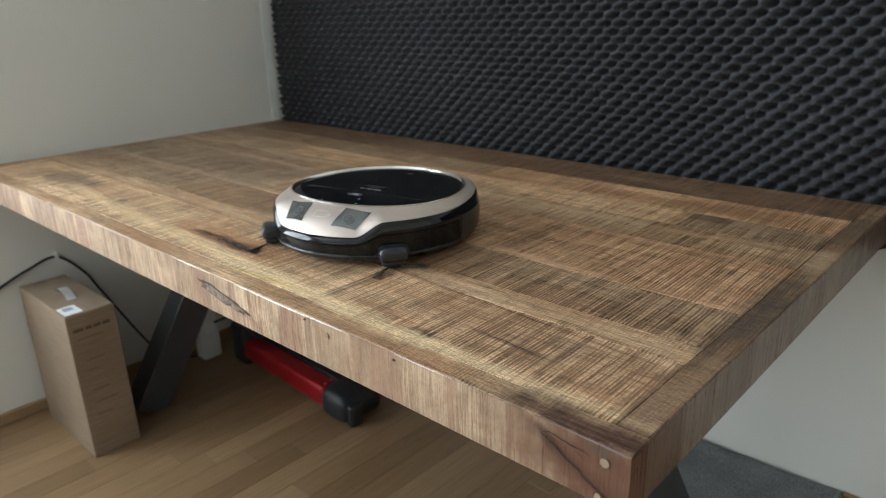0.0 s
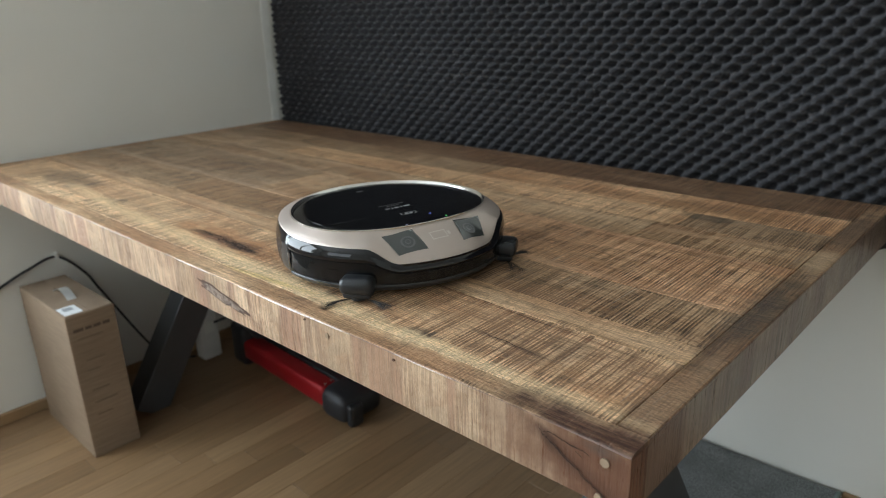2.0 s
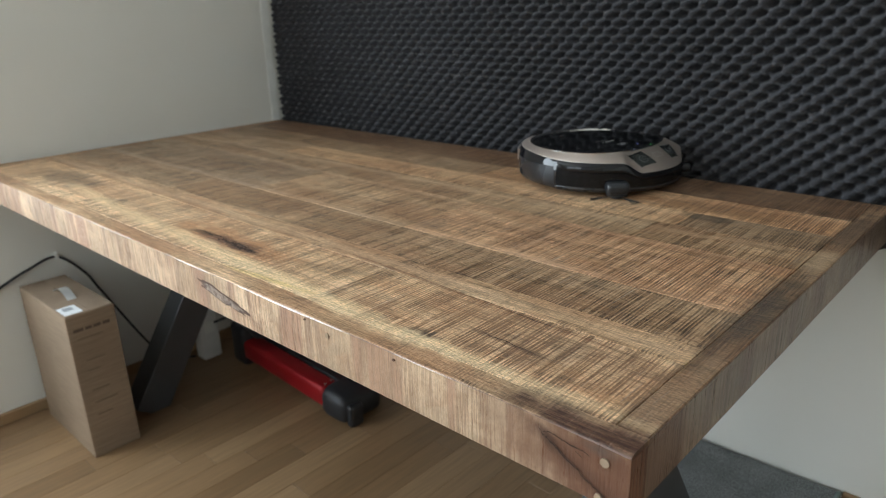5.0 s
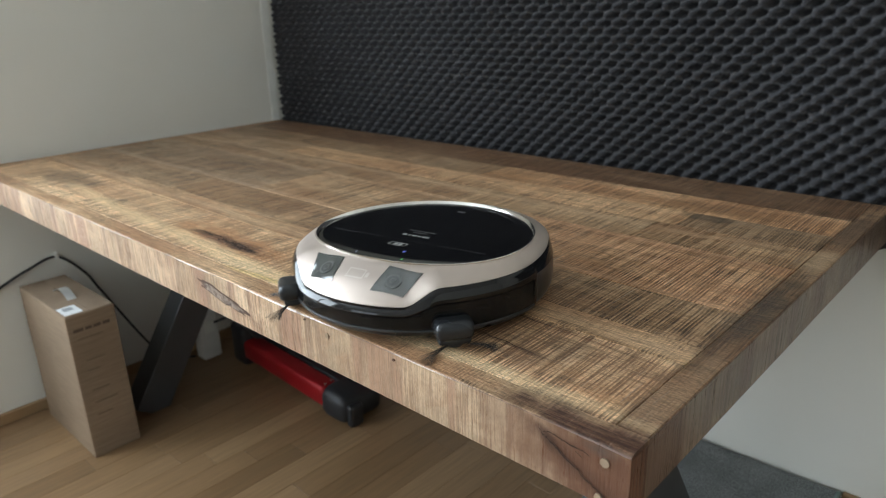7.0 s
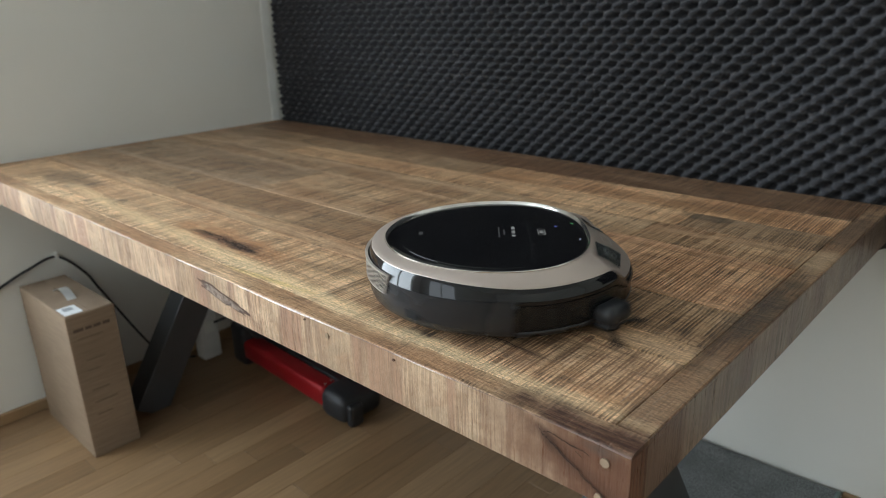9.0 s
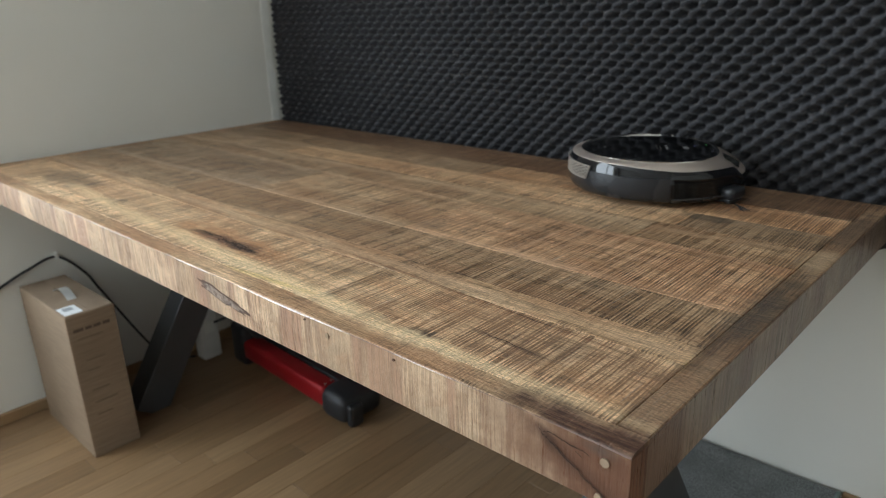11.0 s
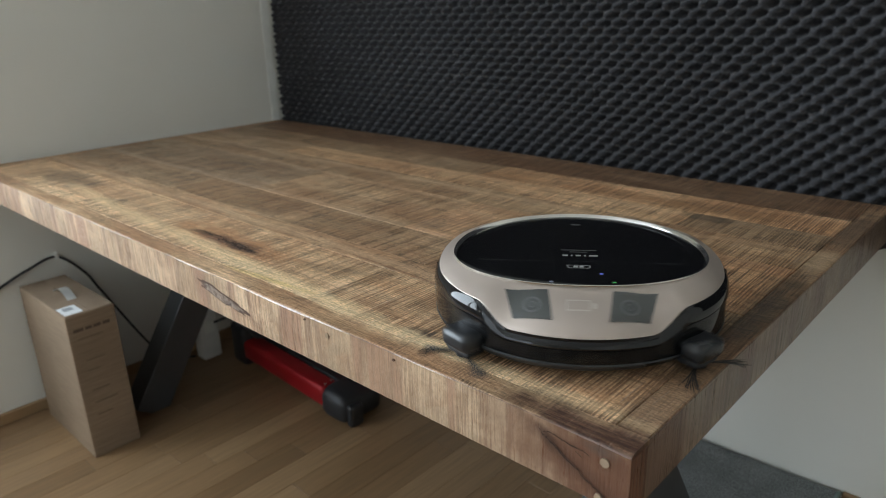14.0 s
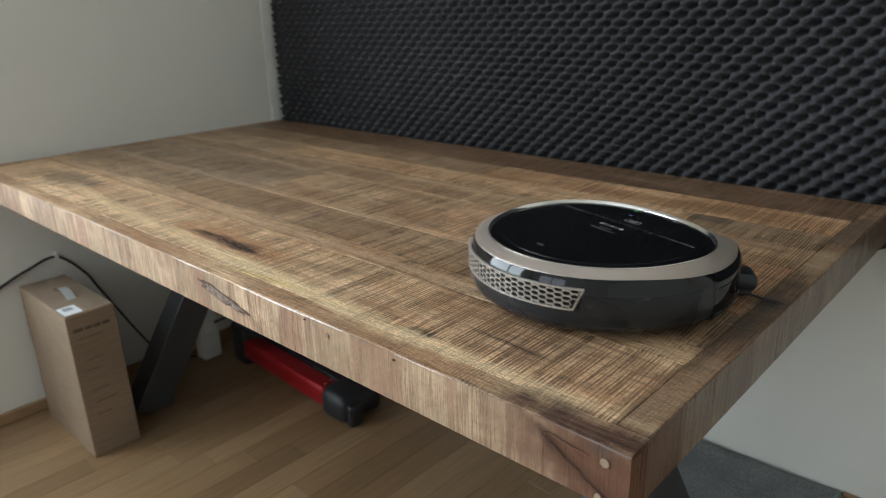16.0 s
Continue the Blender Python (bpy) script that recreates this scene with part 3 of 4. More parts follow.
# ---- the table ----
def table():
    t = thing("table", (0, 0, 0), "heavy rough-sawn mango wood table with black steel legs", "table")
    g = 0.0003
    z1, z0 = TOP, TOP - 0.03
    # long boards: y from, y to, joints along x, tones
    boards = ((0.034, 0.185, (), ((1.12, 1.08, 1.02),)),
              (0.185, 0.236, (), ((0.86, 0.82, 0.77),)),
              (0.236, 0.354, (-1.30,), ((0.70, 0.69, 0.68), (0.66, 0.62, 0.58))),
              (0.354, 0.556, (-1.135, -0.648), ((0.62, 0.62, 0.64), (0.84, 0.79, 0.74), (0.92, 0.80, 0.72))),
              (0.556, 0.660, (-0.95, -0.30), ((0.72, 0.69, 0.66), (0.82, 0.79, 0.74), (0.74, 0.68, 0.61))),
              (0.660, 0.752, (-1.45, -0.27), ((0.70, 0.68, 0.66), (1.08, 1.0, 0.9), (0.62, 0.61, 0.60))),
              (0.752, 0.862, (-0.80,), ((0.66, 0.64, 0.62), (1.02, 0.88, 0.76))))
    for y0, y1, joints, tones in boards:
        xs = (-LEN + 0.036, *joints, -0.0335)
        for a, b, tone in zip(xs, xs[1:], tones):
            sawn = 0.30 if y0 == 0.185 else 1.0
            ob = part("plank", box(a + g, b - g, y0 + g, y1 - g, z0, z1 + 0.0003 * math.sin(37 * a + 91 * y0), 0.0008), WOOD, t)
            ob.color = (*tone, sawn)
    # borders
    for a, b in ((-LEN + 0.036, -0.9), (-0.9, -0.0335)):
        ob = part("border_board", box(a + g, b - g, 0.862 + g, DEP, z0, z1, 0.0012), WOOD, t)
        ob.color = (0.41, 0.36, 0.35, 0.9)
    for x0, x1, tone in ((-0.0335, 0.0, (0.53, 0.49, 0.47)), (-LEN, -LEN + 0.036, (0.8, 0.76, 0.72))):
        ob = part("border_board", box(x0 + g, x1, 0.034 + g, DEP, z0, z1, 0.0016, 2), WOOD, t)
        ob.color = (*tone, 0.7)
    # front edge: a worn, rounded board that dips towards its near end
    ROWS, FACE, ARRIS = [], [], []
    zb = TOP - THK
    n = 90
    for i in range(n + 1):
        x = -LEN + LEN * i / n + (0.0013 if i == n else 0.0)
        wear = 0.0022 + 0.0007 * math.sin(x * 9.0) + 0.0006 * math.sin(x * 23.0 + 1) + 0.0012 * max(0.0, 1 + x / 0.34) ** 2
        dy = wear * 1.7
        lip = [(dy, z1), (dy * 0.62, z1 - wear * 0.16), (dy * 0.30, z1 - wear * 0.42), (min(0.0022, dy * 0.2), z1 - wear * 0.72), (0.0006, z1 - wear * 0.90), (0.0, z1 - wear * 1.1)]
        ROWS.append([(x, y, z) for y, z in [(0.034 - g, z0), (0.034 - g, z1), *lip[:4], (lip[3][0], z0)]])
        ARRIS.append([(x, y, z) for y, z in [*lip[3:], (0.002, z1 - wear * 1.1 - 0.002)]])
        bow = 0.0006 * math.sin(x * 5.0 + 0.6)
        FACE.append([(x, y, z) for y, z in [(0.0004, z1 - wear * 1.1), (0.0, z1 - wear * 1.1), (-0.0004 + bow, z1 - 0.03), (0.0, zb + 0.0015), (0.0015, zb), (0.03, zb), (0.03, z0)]])
    for rows, mat, nm, lab in ((ROWS, WOOD, "border_board", ""), (FACE, EDGE_FRONT, "front_edge", "pale sawn wooden edge with a filled knot"),
                                (ARRIS, ARRIS_WOOD, "worn_arris", "worn lacquered arris that catches the light")):
        bm = sheet(rows, True)
        for end in (-LEN, 0.0013):
            bm.faces.new([v for v in bm.verts if abs(v.co.x - end) < 1e-6])
        ob = part(nm, bm, mat, t, lab, True)
        for f in ob.data.polygons:
            f.use_smooth = abs(f.normal.x) < 0.9
        ob.color = (0.84, 0.80, 0.77, 0.22)
    part("board_end", box(-0.03, 0.0016, 0.0006, 0.0312, zb, z1 - 0.0052, 0.0006), END_WOOD, t, "red-brown end grain of the front board")
    side = box(-0.03, 0.0014, 0.0316, DEP, zb, z1 - 0.0052, 0.0004)
    box(-0.03, 0.0014, 0.0332, DEP, z1 - 0.0056, z1 - 0.0016, 0.0004, bm=side)
    part("side_edge", side, EDGE_SIDE_SHADED, t, "brown sawn wooden edge, toned darker for its shade")
    part("side_edge", box(-LEN - 0.0012, -LEN + 0.03, 0.0, DEP, zb, z1 - 0.0024, 0.0016), EDGE_SIDE_SHADED, t)
    part("back_edge", box(-LEN + 0.03, -0.03, DEP - 0.03, DEP + 0.001, zb, z1 - 0.0024), EDGE_FRONT, t)
    part("underside", box(-LEN + 0.03, -0.03, 0.03, DEP - 0.03, zb + 0.004, z0 - 0.001), EDGE_SIDE_SHADED, t)
    # filled knot, nail holes and a plug in the front edge
    for grow, yy, mat in ((1.20, -0.0012, DARK_KNOT), (0.95, -0.0018, PUTTY)):
        bm = bmesh.new()
        vs = []
        for k in range(60):
            a = 2 * math.pi * k / 60
            r = (1 + 0.10 * math.sin(3 * a + 1) + 0.09 * math.sin(7 * a) + 0.06 * math.sin(13 * a + 2)) * grow / (abs(math.cos(a)) ** 2.6 + abs(math.sin(a)) ** 2.6) ** (1 / 2.6)
            x, z = 0.056 * r * math.cos(a), 0.0070 * r * math.sin(a)
            vs.append(bm.verts.new((-0.69 + x, yy, TOP - 0.0325 + z - 0.15 * x)))
        bm.faces.new(vs)
        if mat is DARK_KNOT:
            knot = part("knot", bm, mat, t, "dark-rimmed knot filled with grey-brown putty")
        else:
            part("filler", bm, mat, knot)
    for x, z, r in ((-0.705, -0.0315, 0.0013), (-0.694, -0.0300, 0.0009), (-0.690, -0.0345, 0.0012), (-0.676, -0.036, 0.0010), (-0.668, -0.032, 0.0008), (-0.721, -0.0285, 0.0009)):
        bm = disc(0, 0, 0, r, 0.0004, 12)
        bm.transform(Matrix.Translation((x, -0.0020, TOP + z)) @ Matrix.Rotation(radians(90), 4, "X") @ Matrix.Diagonal((1.6, 0.8, 1, 1)))
        part("pit", bm, DARK_KNOT, knot)
    for x, z, r, mat in ((-0.477, -0.0075, 0.0018, DARK_KNOT), (-0.43, -0.017, 0.0036, PLUG), (-0.305, -0.0095, 0.0022, DARK_KNOT), (-0.024, -0.019, 0.0047, PLUG), (-0.029, -0.060, 0.0043, PLUG)):
        bm = disc(0, 0, 0, r, 0.0016, 16)
        bm.transform(Matrix.Translation((x, -0.0003, TOP + z)) @ Matrix.Rotation(radians(90), 4, "X") @ Matrix.Diagonal((1, 0.75 if mat is DARK_KNOT else 1, 1, 1)))
        part("wood_plug" if mat is PLUG else "nail_hole", bm, mat, t)
    # dark cracks: two run through the red-brown knot at the corner, others along the grain of the top
    rng = random.Random(12)

    def crack(nm, pts, wide, upright):
        rows = []
        n = 10 * (len(pts) - 1)
        for i in range(n + 1):
            u = min(i / 10, len(pts) - 1.0001)
            a, b, k = pts[int(u)], pts[int(u) + 1], u % 1
            w = wide * (0.25 + 0.75 * math.sin(math.pi * i / n)) * rng.uniform(0.35, 1.25)
            p, q = a[0] * (1 - k) + b[0] * k, a[1] * (1 - k) + b[1] * k + rng.uniform(-0.4, 0.4) * wide
            rows.append([(p, -0.0012, TOP + q - w / 2), (p, -0.0012, TOP + q + w / 2)] if upright else [(p, q - w / 2, TOP + 0.0007), (p, q + w / 2, TOP + 0.0007)])
        part(nm, sheet(rows), DARK_CRACK, t)
    crack("crack", [(-0.098, -0.012), (-0.094, -0.017), (-0.080, -0.024), (-0.066, -0.034), (-0.052, -0.040), (-0.046, -0.046), (-0.036, -0.050), (-0.022, -0.057)], 0.0032, True)
    crack("crack", [(-0.094, -0.016), (-0.086, -0.0120), (-0.074, -0.0135), (-0.062, -0.0165), (-0.050, -0.0160), (-0.040, -0.0185)], 0.0020, True)
    crack("crack", [(-0.056, -0.0205), (-0.051, -0.0225), (-0.047, -0.0250)], 0.0012, True)
    crack("crack", [(-0.262, 0.108), (-0.240, 0.104), (-0.222, 0.106), (-0.205, 0.102), (-0.190, 0.103), (-0.165, 0.098)], 0.0016, False)
    crack("crack", [(-0.955, 0.103), (-0.93, 0.107), (-0.90, 0.104), (-0.87, 0.108), (-0.84, 0.103)], 0.0035, False)
    crack("crack", [(-0.87, 0.098), (-0.845, 0.100), (-0.82, 0.102), (-0.79, 0.095), (-0.765, 0.098), (-0.742, 0.096)], 0.0065, False)
    crack("crack", [(-0.835, 0.109), (-0.80, 0.105), (-0.77, 0.103)], 0.0030, False)
    crack("crack", [(-0.44, 0.1865), (-0.357, 0.184), (-0.29, 0.180), (-0.224, 0.173), (-0.17, 0.1755), (-0.122, 0.177)], 0.0011, False)
    # crossed steel legs
    for x in (-1.74, -0.24):
        part("leg", beam((x, 0.245, 0.0), (x, 0.70, zb), 0.10, 0.085, 0.003, (1, 0, 0)), STEEL, t, "black powder-coated square steel leg")
        part("leg", beam((x - 0.001, 0.76, 0.0), (x - 0.001, 0.30, zb), 0.098, 0.083, 0.003, (1, 0, 0)), STEEL, t, "black powder-coated square steel leg")
        part("leg_plate", box(x - 0.06, x + 0.06, 0.15, 0.86, zb - 0.006, zb - 0.0005, 0.001), STEEL, t)


# ---- things under the table ----
def carton():
    x0, x1, y0, y1, h = -1.940, -1.597, 0.034, 0.162, 0.4245
    o = thing("cardboard_box", (x0, y0, 0), "tall brown cardboard carton with a white carry handle", "box")
    w, d = x1 - x0, y1 - y0
    part("carton", box(0, w, 0, d, 0, h, 0.003, 2), CARD, o)
    part("top_flap", box(0.002, w - 0.002, 0.002, d / 2 - 0.0006, h, h + 0.002, 0.0005), CARD, o)
    part("top_flap", box(0.002, w - 0.002, d / 2 + 0.0006, d - 0.002, h, h + 0.002, 0.0005), CARD, o)
    handle = sheet([[(w / 2 + s, d / 2 - 0.012 + 0.004 * k, h + 0.0025 + 0.017 * math.sin(math.pi * i / 10)) for i in range(11) for s in (-0.055 + 0.011 * i,)] for k in range(7)])
    bmesh.ops.solidify(handle, geom=handle.faces[:], thickness=0.0012)
    part("carry_handle", handle, WHITE, o, "white plastic carry handle", True)
    part("sticker", box(w - 0.075, w - 0.010, 0.006, 0.052, h + 0.0022, h + 0.0026), PAPER, o, "white paper sticker")
    part("sticker_print", box(w - 0.065, w - 0.04, 0.016, 0.040, h + 0.0027, h + 0.0029), INK, o)
    # brand word as plain blocks, and rows of unreadable print
    for a, e in ((0.014, 0.040), (0.044, 0.061), (0.065, 0.085), (0.089, 0.109)):
        ob = part("print_mark", box(0, 0.0004, a, e, h - 0.047, h - 0.038), BROWN_INK, o)
        ob.location = (w, 0, 0)
    for z, a, b in ((h - 0.070, 0.02, 0.085), (h - 0.135, 0.03, 0.08), (h - 0.165, 0.03, 0.06), (h - 0.225, 0.03, 0.075), (h - 0.262, 0.03, 0.09), (h - 0.30, 0.03, 0.07)):
        ob = part("print_line", box(0, 0.0004, a, b, z, z + 0.004), plain("faint_print", (0.185, 0.128, 0.085), 0.8), o)
        ob.location = (w, 0, 0)


def cables():
    x = WALL_X + 0.006
    y = lambda s: TOP + s
    c = part("cable", tube([(x, -0.25, y(-0.47)), (x, -0.06, y(-0.386)), (x, 0.0, y(-0.354)), (x, 0.081, y(-0.322)), (x, 0.164, y(-0.305)), (x, 0.234, y(-0.376)),
                            (x, 0.272, y(-0.452)), (x, 0.386, y(-0.68)), (x + 0.02, 0.44, 0.02), (x + 0.06, 0.52, 0.006)], 0.0038), RUBBER, smooth=True)
    tagged(c, "black cable hung along the wall from a clip", "cable")
    tagged(part("cable_clip", box(WALL_X, WALL_X + 0.012, 0.158, 0.170, TOP - 0.311, TOP - 0.290, 0.002), WHITE), "small white cable clip on the wall", "cable clip")
    strip = thing("power_adapter", (WALL_X + 0.09, 0.56, 0), "white plastic power adapter standing by the wall", "power adapter")
    part("housing", box(-0.028, 0.028, -0.035, 0.035, 0, 0.19, 0.008, 3), WHITE, strip, smooth=True)
    part("socket", box(0.0279, 0.0295, -0.02, 0.02, 0.10, 0.14, 0.0005), TRIM, strip)
    pts = []
    for k in range(26):
        a = k * 0.62
        pts.append((-1.70 + 0.07 * math.cos(a) + 0.003 * k, 0.80 + 0.085 * math.sin(a), 0.006 + 0.0035 * k))
    tagged(part("coiled_cable", tube([(-1.86, 0.57, 0.14), (-1.80, 0.66, 0.16), (-1.74, 0.75, 0.08), *pts], 0.004), RUBBER, smooth=True), "black cable coiled loosely on the floor", "cable")


def folded_trestle():
    o = thing("folding_trestle", (-1.16, 0.60, 0), "folded red aluminium work trestle with black plastic ends", "trestle")
    o.matrix_basis = Matrix.Translation((-1.207, 0.668, 0)) @ pose(0, 0, 0, 0, 0, 177)
    # x runs along the tubes, away from the visible end
    for x0, y0 in ((0.06, 0.034), (-0.045, -0.090)):
        lift = 0.0 if y0 > 0 else 0.045
        part("tube", box(x0, 0.53, y0, y0 + 0.064, 0.030 + lift, 0.100 + lift, 0.016, 4), RED, o, "red anodised aluminium tube", True)
    part("spine", box(0.05, 0.54, -0.025, 0.033, 0.045, 0.098, 0.004), DULL, o)
    # end cap with a hole: a rounded hood, higher towards the tubes
    bm = box(-0.035, 0.085, -0.062, 0.096, 0.0, 0.10, 0.030, 6)
    for v in bm.verts:
        if v.co.z > 0.05:
            v.co.z -= 0.22 * max(0.0, 0.03 - v.co.x) + 0.10 * max(0.0, v.co.y - 0.05)
        v.co.y *= 1.0 - 0.9 * max(0.0, 0.02 - v.co.x)
    cap = part("end_cap", bm, DULL, o, "black plastic end cap", True)
    # solid disc for the hole, the shade inside it put into the colour
    bm = disc(0, 0, 0, 0.014, 0.004, 20)
    bm.transform(Matrix.Translation((0.035, 0.0, 0.0975)))
    part("hole", bm, plain("hole_shade_black", (0.003, 0.003, 0.003), 0.9), cap)
    part("foot", box(-0.055, -0.03, 0.03, 0.080, 0.0, 0.072, 0.011, 4), DULL, cap, smooth=True)
    for x, y in ((0.07, 0.075), (0.075, 0.05)):
        bm = disc(0, 0, 0, 0.004, 0.003, 10)
        bm.transform(Matrix.Translation((x, y, 0.0985)))
        part("rivet", bm, CHROME, cap)
    part("end_cap", box(0.51, 0.60, -0.092, 0.104, 0.0, 0.150, 0.02, 3), DULL, o, smooth=True)


def felt_mat():
    bm = bmesh.new()
    rows = []
    for i in range(25):
        x = -0.40 + 0.39 * i / 24
        rows.append([(x, 0.66 + 0.414 * j / 14, 0.083 + 0.002 * math.sin(9 * x + j * 0.5) - (0.004 if j in (0, 14) or i in (0, 24) else 0)) for j in range(15)])
    top = sheet(rows)
    ext = bmesh.ops.extrude_face_region(top, geom=top.faces[:])
    for v in ext["geom"]:
        if isinstance(v, bmesh.types.BMVert):
            v.co.z = 0.0
    o = thing("folded_mat", (0, 0, 0), "thick folded grey felt mat lying against the wall", "mat")
    part("pad", top, FELT, o, smooth=True)
    part("edge_binding", box(-0.014, -0.006, 0.66, 1.074, 0.0, 0.084, 0.002), plain("grey_green_binding", (0.20, 0.26, 0.24), 0.8), o, "grey-green edge binding")


# ---- the robot vacuum cleaner: front towards +x, standing on z = 0 ----
BRUSHES = []


def smoothstep(a, b, x):
    t = max(0.0, min(1.0, (x - a) / (b - a)))
    return t * t * (3 - 2 * t)


def rim_in(az):
    """Edge of the glass: a circle with a flattened front."""
    c, k = math.cos(az), abs(math.sin(az))
    if c <= 0:
        return 0.155
    r = ((c / 0.121) ** 2.25 + (k / 0.155) ** 2.25) ** (-1 / 2.25)
    return r


def rim_out(az):
    """Lower edge of the silver shell: radius and height; it dips into a chin in front and lies higher behind."""
    d = abs((math.degrees(az) + 180) % 360 - 180)
    k = 1 - smoothstep(25, 41, d)
    return 0.1742 + 0.0028 * k, 0.0725 - 0.0225 * k + 0.0082 * smoothstep(72, 125, d)


def shell_z(x, y):
    az = math.atan2(y, x)
    ri, (ro, zo) = rim_in(az), rim_out(az)
    s = (math.hypot(x, y) - ri) / (ro - ri)
    return 0.0868 + s * (zo - 0.0868) + max(0.0008, 0.15 * (ro - ri) - 0.004) * math.sin(math.pi * max(0, min(1, s)) ** 1.5)


def polar(r, az, z):
    return (r * math.cos(az), r * math.sin(az), z)


def ring(n, f):
    """Closed sheet: f(azimuth) gives the section's (radius, height) points."""
    cols = [[polar(r, az, z) for r, z in f(az)] for az in (2 * math.pi * k / n for k in range(n))]
    return sheet(list(zip(*cols)), True)


def arc(a0, a1, n, f):
    cols = [[polar(r, az, z) for r, z in f(az)] for az in (radians(a0 + (a1 - a0) * k / n) for k in range(n + 1))]
    return sheet(list(zip(*cols)))


def bar_on_top(x0, x1, y0, y1, z=0.0853, h=0.00025):
    return box(x0, x1, y0, y1, z, z + h)


def robot_vacuum():
    o = thing("robot_vacuum", (0, 0, TOP), "round robot vacuum with black glass top and rose-silver ring", "robot vacuum")
    # chassis and underside
    chassis = ring(128, lambda az: [(0.02, 0.008), (0.150, 0.008), (0.160, 0.011), (0.163, 0.018), (0.163, 0.047), (0.158, 0.050), (0.02, 0.050)])
    part("chassis", chassis, DULL, o, "matt black underside and chassis", True)
    for y in (-0.115, 0.115):
        bm = disc(0, 0, 0, 0.030, 0.022, 28)
        bm.transform(Matrix.Translation((0.0, y + 0.011, 0.030)) @ Matrix.Rotation(radians(90), 4, "X"))
        part("drive_wheel", bm, RUBBER, o)
    bm = disc(0, 0, 0, 0.014, 0.014, 20)
    bm.transform(Matrix.Translation((0.125, 0.007, 0.014)) @ Matrix.Rotation(radians(90), 4, "X"))
    part("castor_wheel", bm, RUBBER, o)

    # rear body, satin anthracite; the shoulder band above it is gloss black
    def rear(az):
        return [(0.158, 0.009), (0.1715, 0.0120), (0.1773, 0.0172), (0.1798, 0.0245), (0.1808, 0.0335), (0.1808, 0.046), (0.1800, 0.0592), (0.1785, 0.0600)]
    part("rear_body", arc(86, 274, 120, rear), SATIN, o, "satin anthracite rear body", True)

    def band(az):
        ro, zo = rim_out(az)
        return [(0.1785, 0.0603), (0.1806, 0.0600), (0.1801, 0.0612), (0.1779, 0.060 + (zo - 0.060) * 0.58), (ro + 0.0014, zo - 0.0024), (ro + 0.0004, zo - 0.0007), (ro - 0.006, zo - 0.002)]
    part("shoulder_band", arc(86, 274, 120, band), GLOSS, o, "gloss black shoulder band", True)
    # bumper: upper smoked panel, recessed strip and lower lip

    def brow(az):
        """Top of the smoked window under the gloss band."""
        ro, zo = rim_out(az)
        return zo - 0.0120 - 0.0068 * (zo - 0.050) / 0.0225

    def upper(az):
        ro, zo = rim_out(az)
        m = brow(az)
        return [(0.1770, m - 0.0004), (0.1809, m), (0.1815, m + 0.0016), (0.1799, m + (zo - m) * 0.5), (0.1778, zo - 0.0040), (ro + 0.0006, zo - 0.0012), (ro - 0.006, zo - 0.002)]
    part("bumper", arc(-85, 85, 140, upper), GLOSS, o, "gloss black bumper band", True)

    def slot(az):
        m = brow(az)
        return [(0.1765, 0.0185), (0.1794, 0.0205), (0.1801, 0.0260), (0.1797, m - 0.0022), (0.1772, m)]
    part("sensor_window", arc(-84.5, 84.5, 130, slot), SMOKE, o, "smoked see-through sensor window", True)

    def lip(az):
        return [(0.160, 0.0095), (0.1735, 0.0105), (0.1780, 0.0140), (0.1803, 0.0185), (0.1798, 0.0205), (0.1760, 0.0210)]
    part("bumper_lip", arc(-85, 85, 110, lip), SATIN, o, "satin dark lower lip", True)
    # sensors and ribs behind the smoked window
    for az, w, r, h in ((-79, 4, 0.171, 0.9), (-70, 3, 0.173, 0.7), (-64, 1.2, 0.175, 1.0), (-58, 5, 0.172, 0.55), (-30, 5, 0.173, 0.8), (-20, 1.2, 0.175, 1.0), (-9, 5, 0.172, 0.7),
                        (0, 1.2, 0.175, 1.0), (10, 5, 0.173, 0.7), (20, 1.2, 0.175, 1.0), (30, 5, 0.172, 0.8), (58, 5, 0.172, 0.55), (64, 1.2, 0.175, 1.0), (70, 3, 0.173, 0.7), (79, 4, 0.171, 0.9)):
        top_z = 0.021 + (brow(radians(az)) - 0.003 - 0.021) * h
        part("sensor_block", arc(az - w / 2, az + w / 2, 4, lambda a: [(0.164, 0.021), (r, 0.0215), (r, top_z), (0.164, top_z)]), SENSOR, o)
    # seams between bumper and rear body
    for s in (-1, 1):
        part("bumper_edge", arc(s * 86.2, s * 84.2, 3, lambda a: [(0.176, 0.012), (0.1798, 0.020), (0.1814, 0.035), (0.1812, 0.058), (0.1780, 0.0700), (0.175, 0.0712)]), GLOSS, o, smooth=True)
    # silver shell
    def shell(az):
        ri, (ro, zo) = rim_in(az), rim_out(az)
        pts = [(ri - 0.001, 0.0825), (ri + 0.0002, 0.0848)]
        for k in range(1, 13):
            s = k / 12
            r = ri + (ro - ri) * s
            pts.append((r, shell_z(r * math.cos(az), r * math.sin(az))))
        return pts + [(ro + 0.0003, zo - 0.0008), (ro - 0.0012, zo - 0.0016), (ro - 0.008, zo - 0.0010)]
    part("ring", ring(180, shell), SILVER, o, "rose-silver metallic ring with a sloping front", True)

    # glass top with its lid seam
    def glass(az):
        ri = rim_in(az)
        return [(ri - 0.0030, 0.0829), (ri - 0.0034, 0.0836), (ri - 0.0046, 0.0840), (ri * 0.93, 0.0846), (ri * 0.8, 0.0851), (ri * 0.5, 0.08545), (ri * 0.2, 0.0855), (0.0001, 0.0855)]
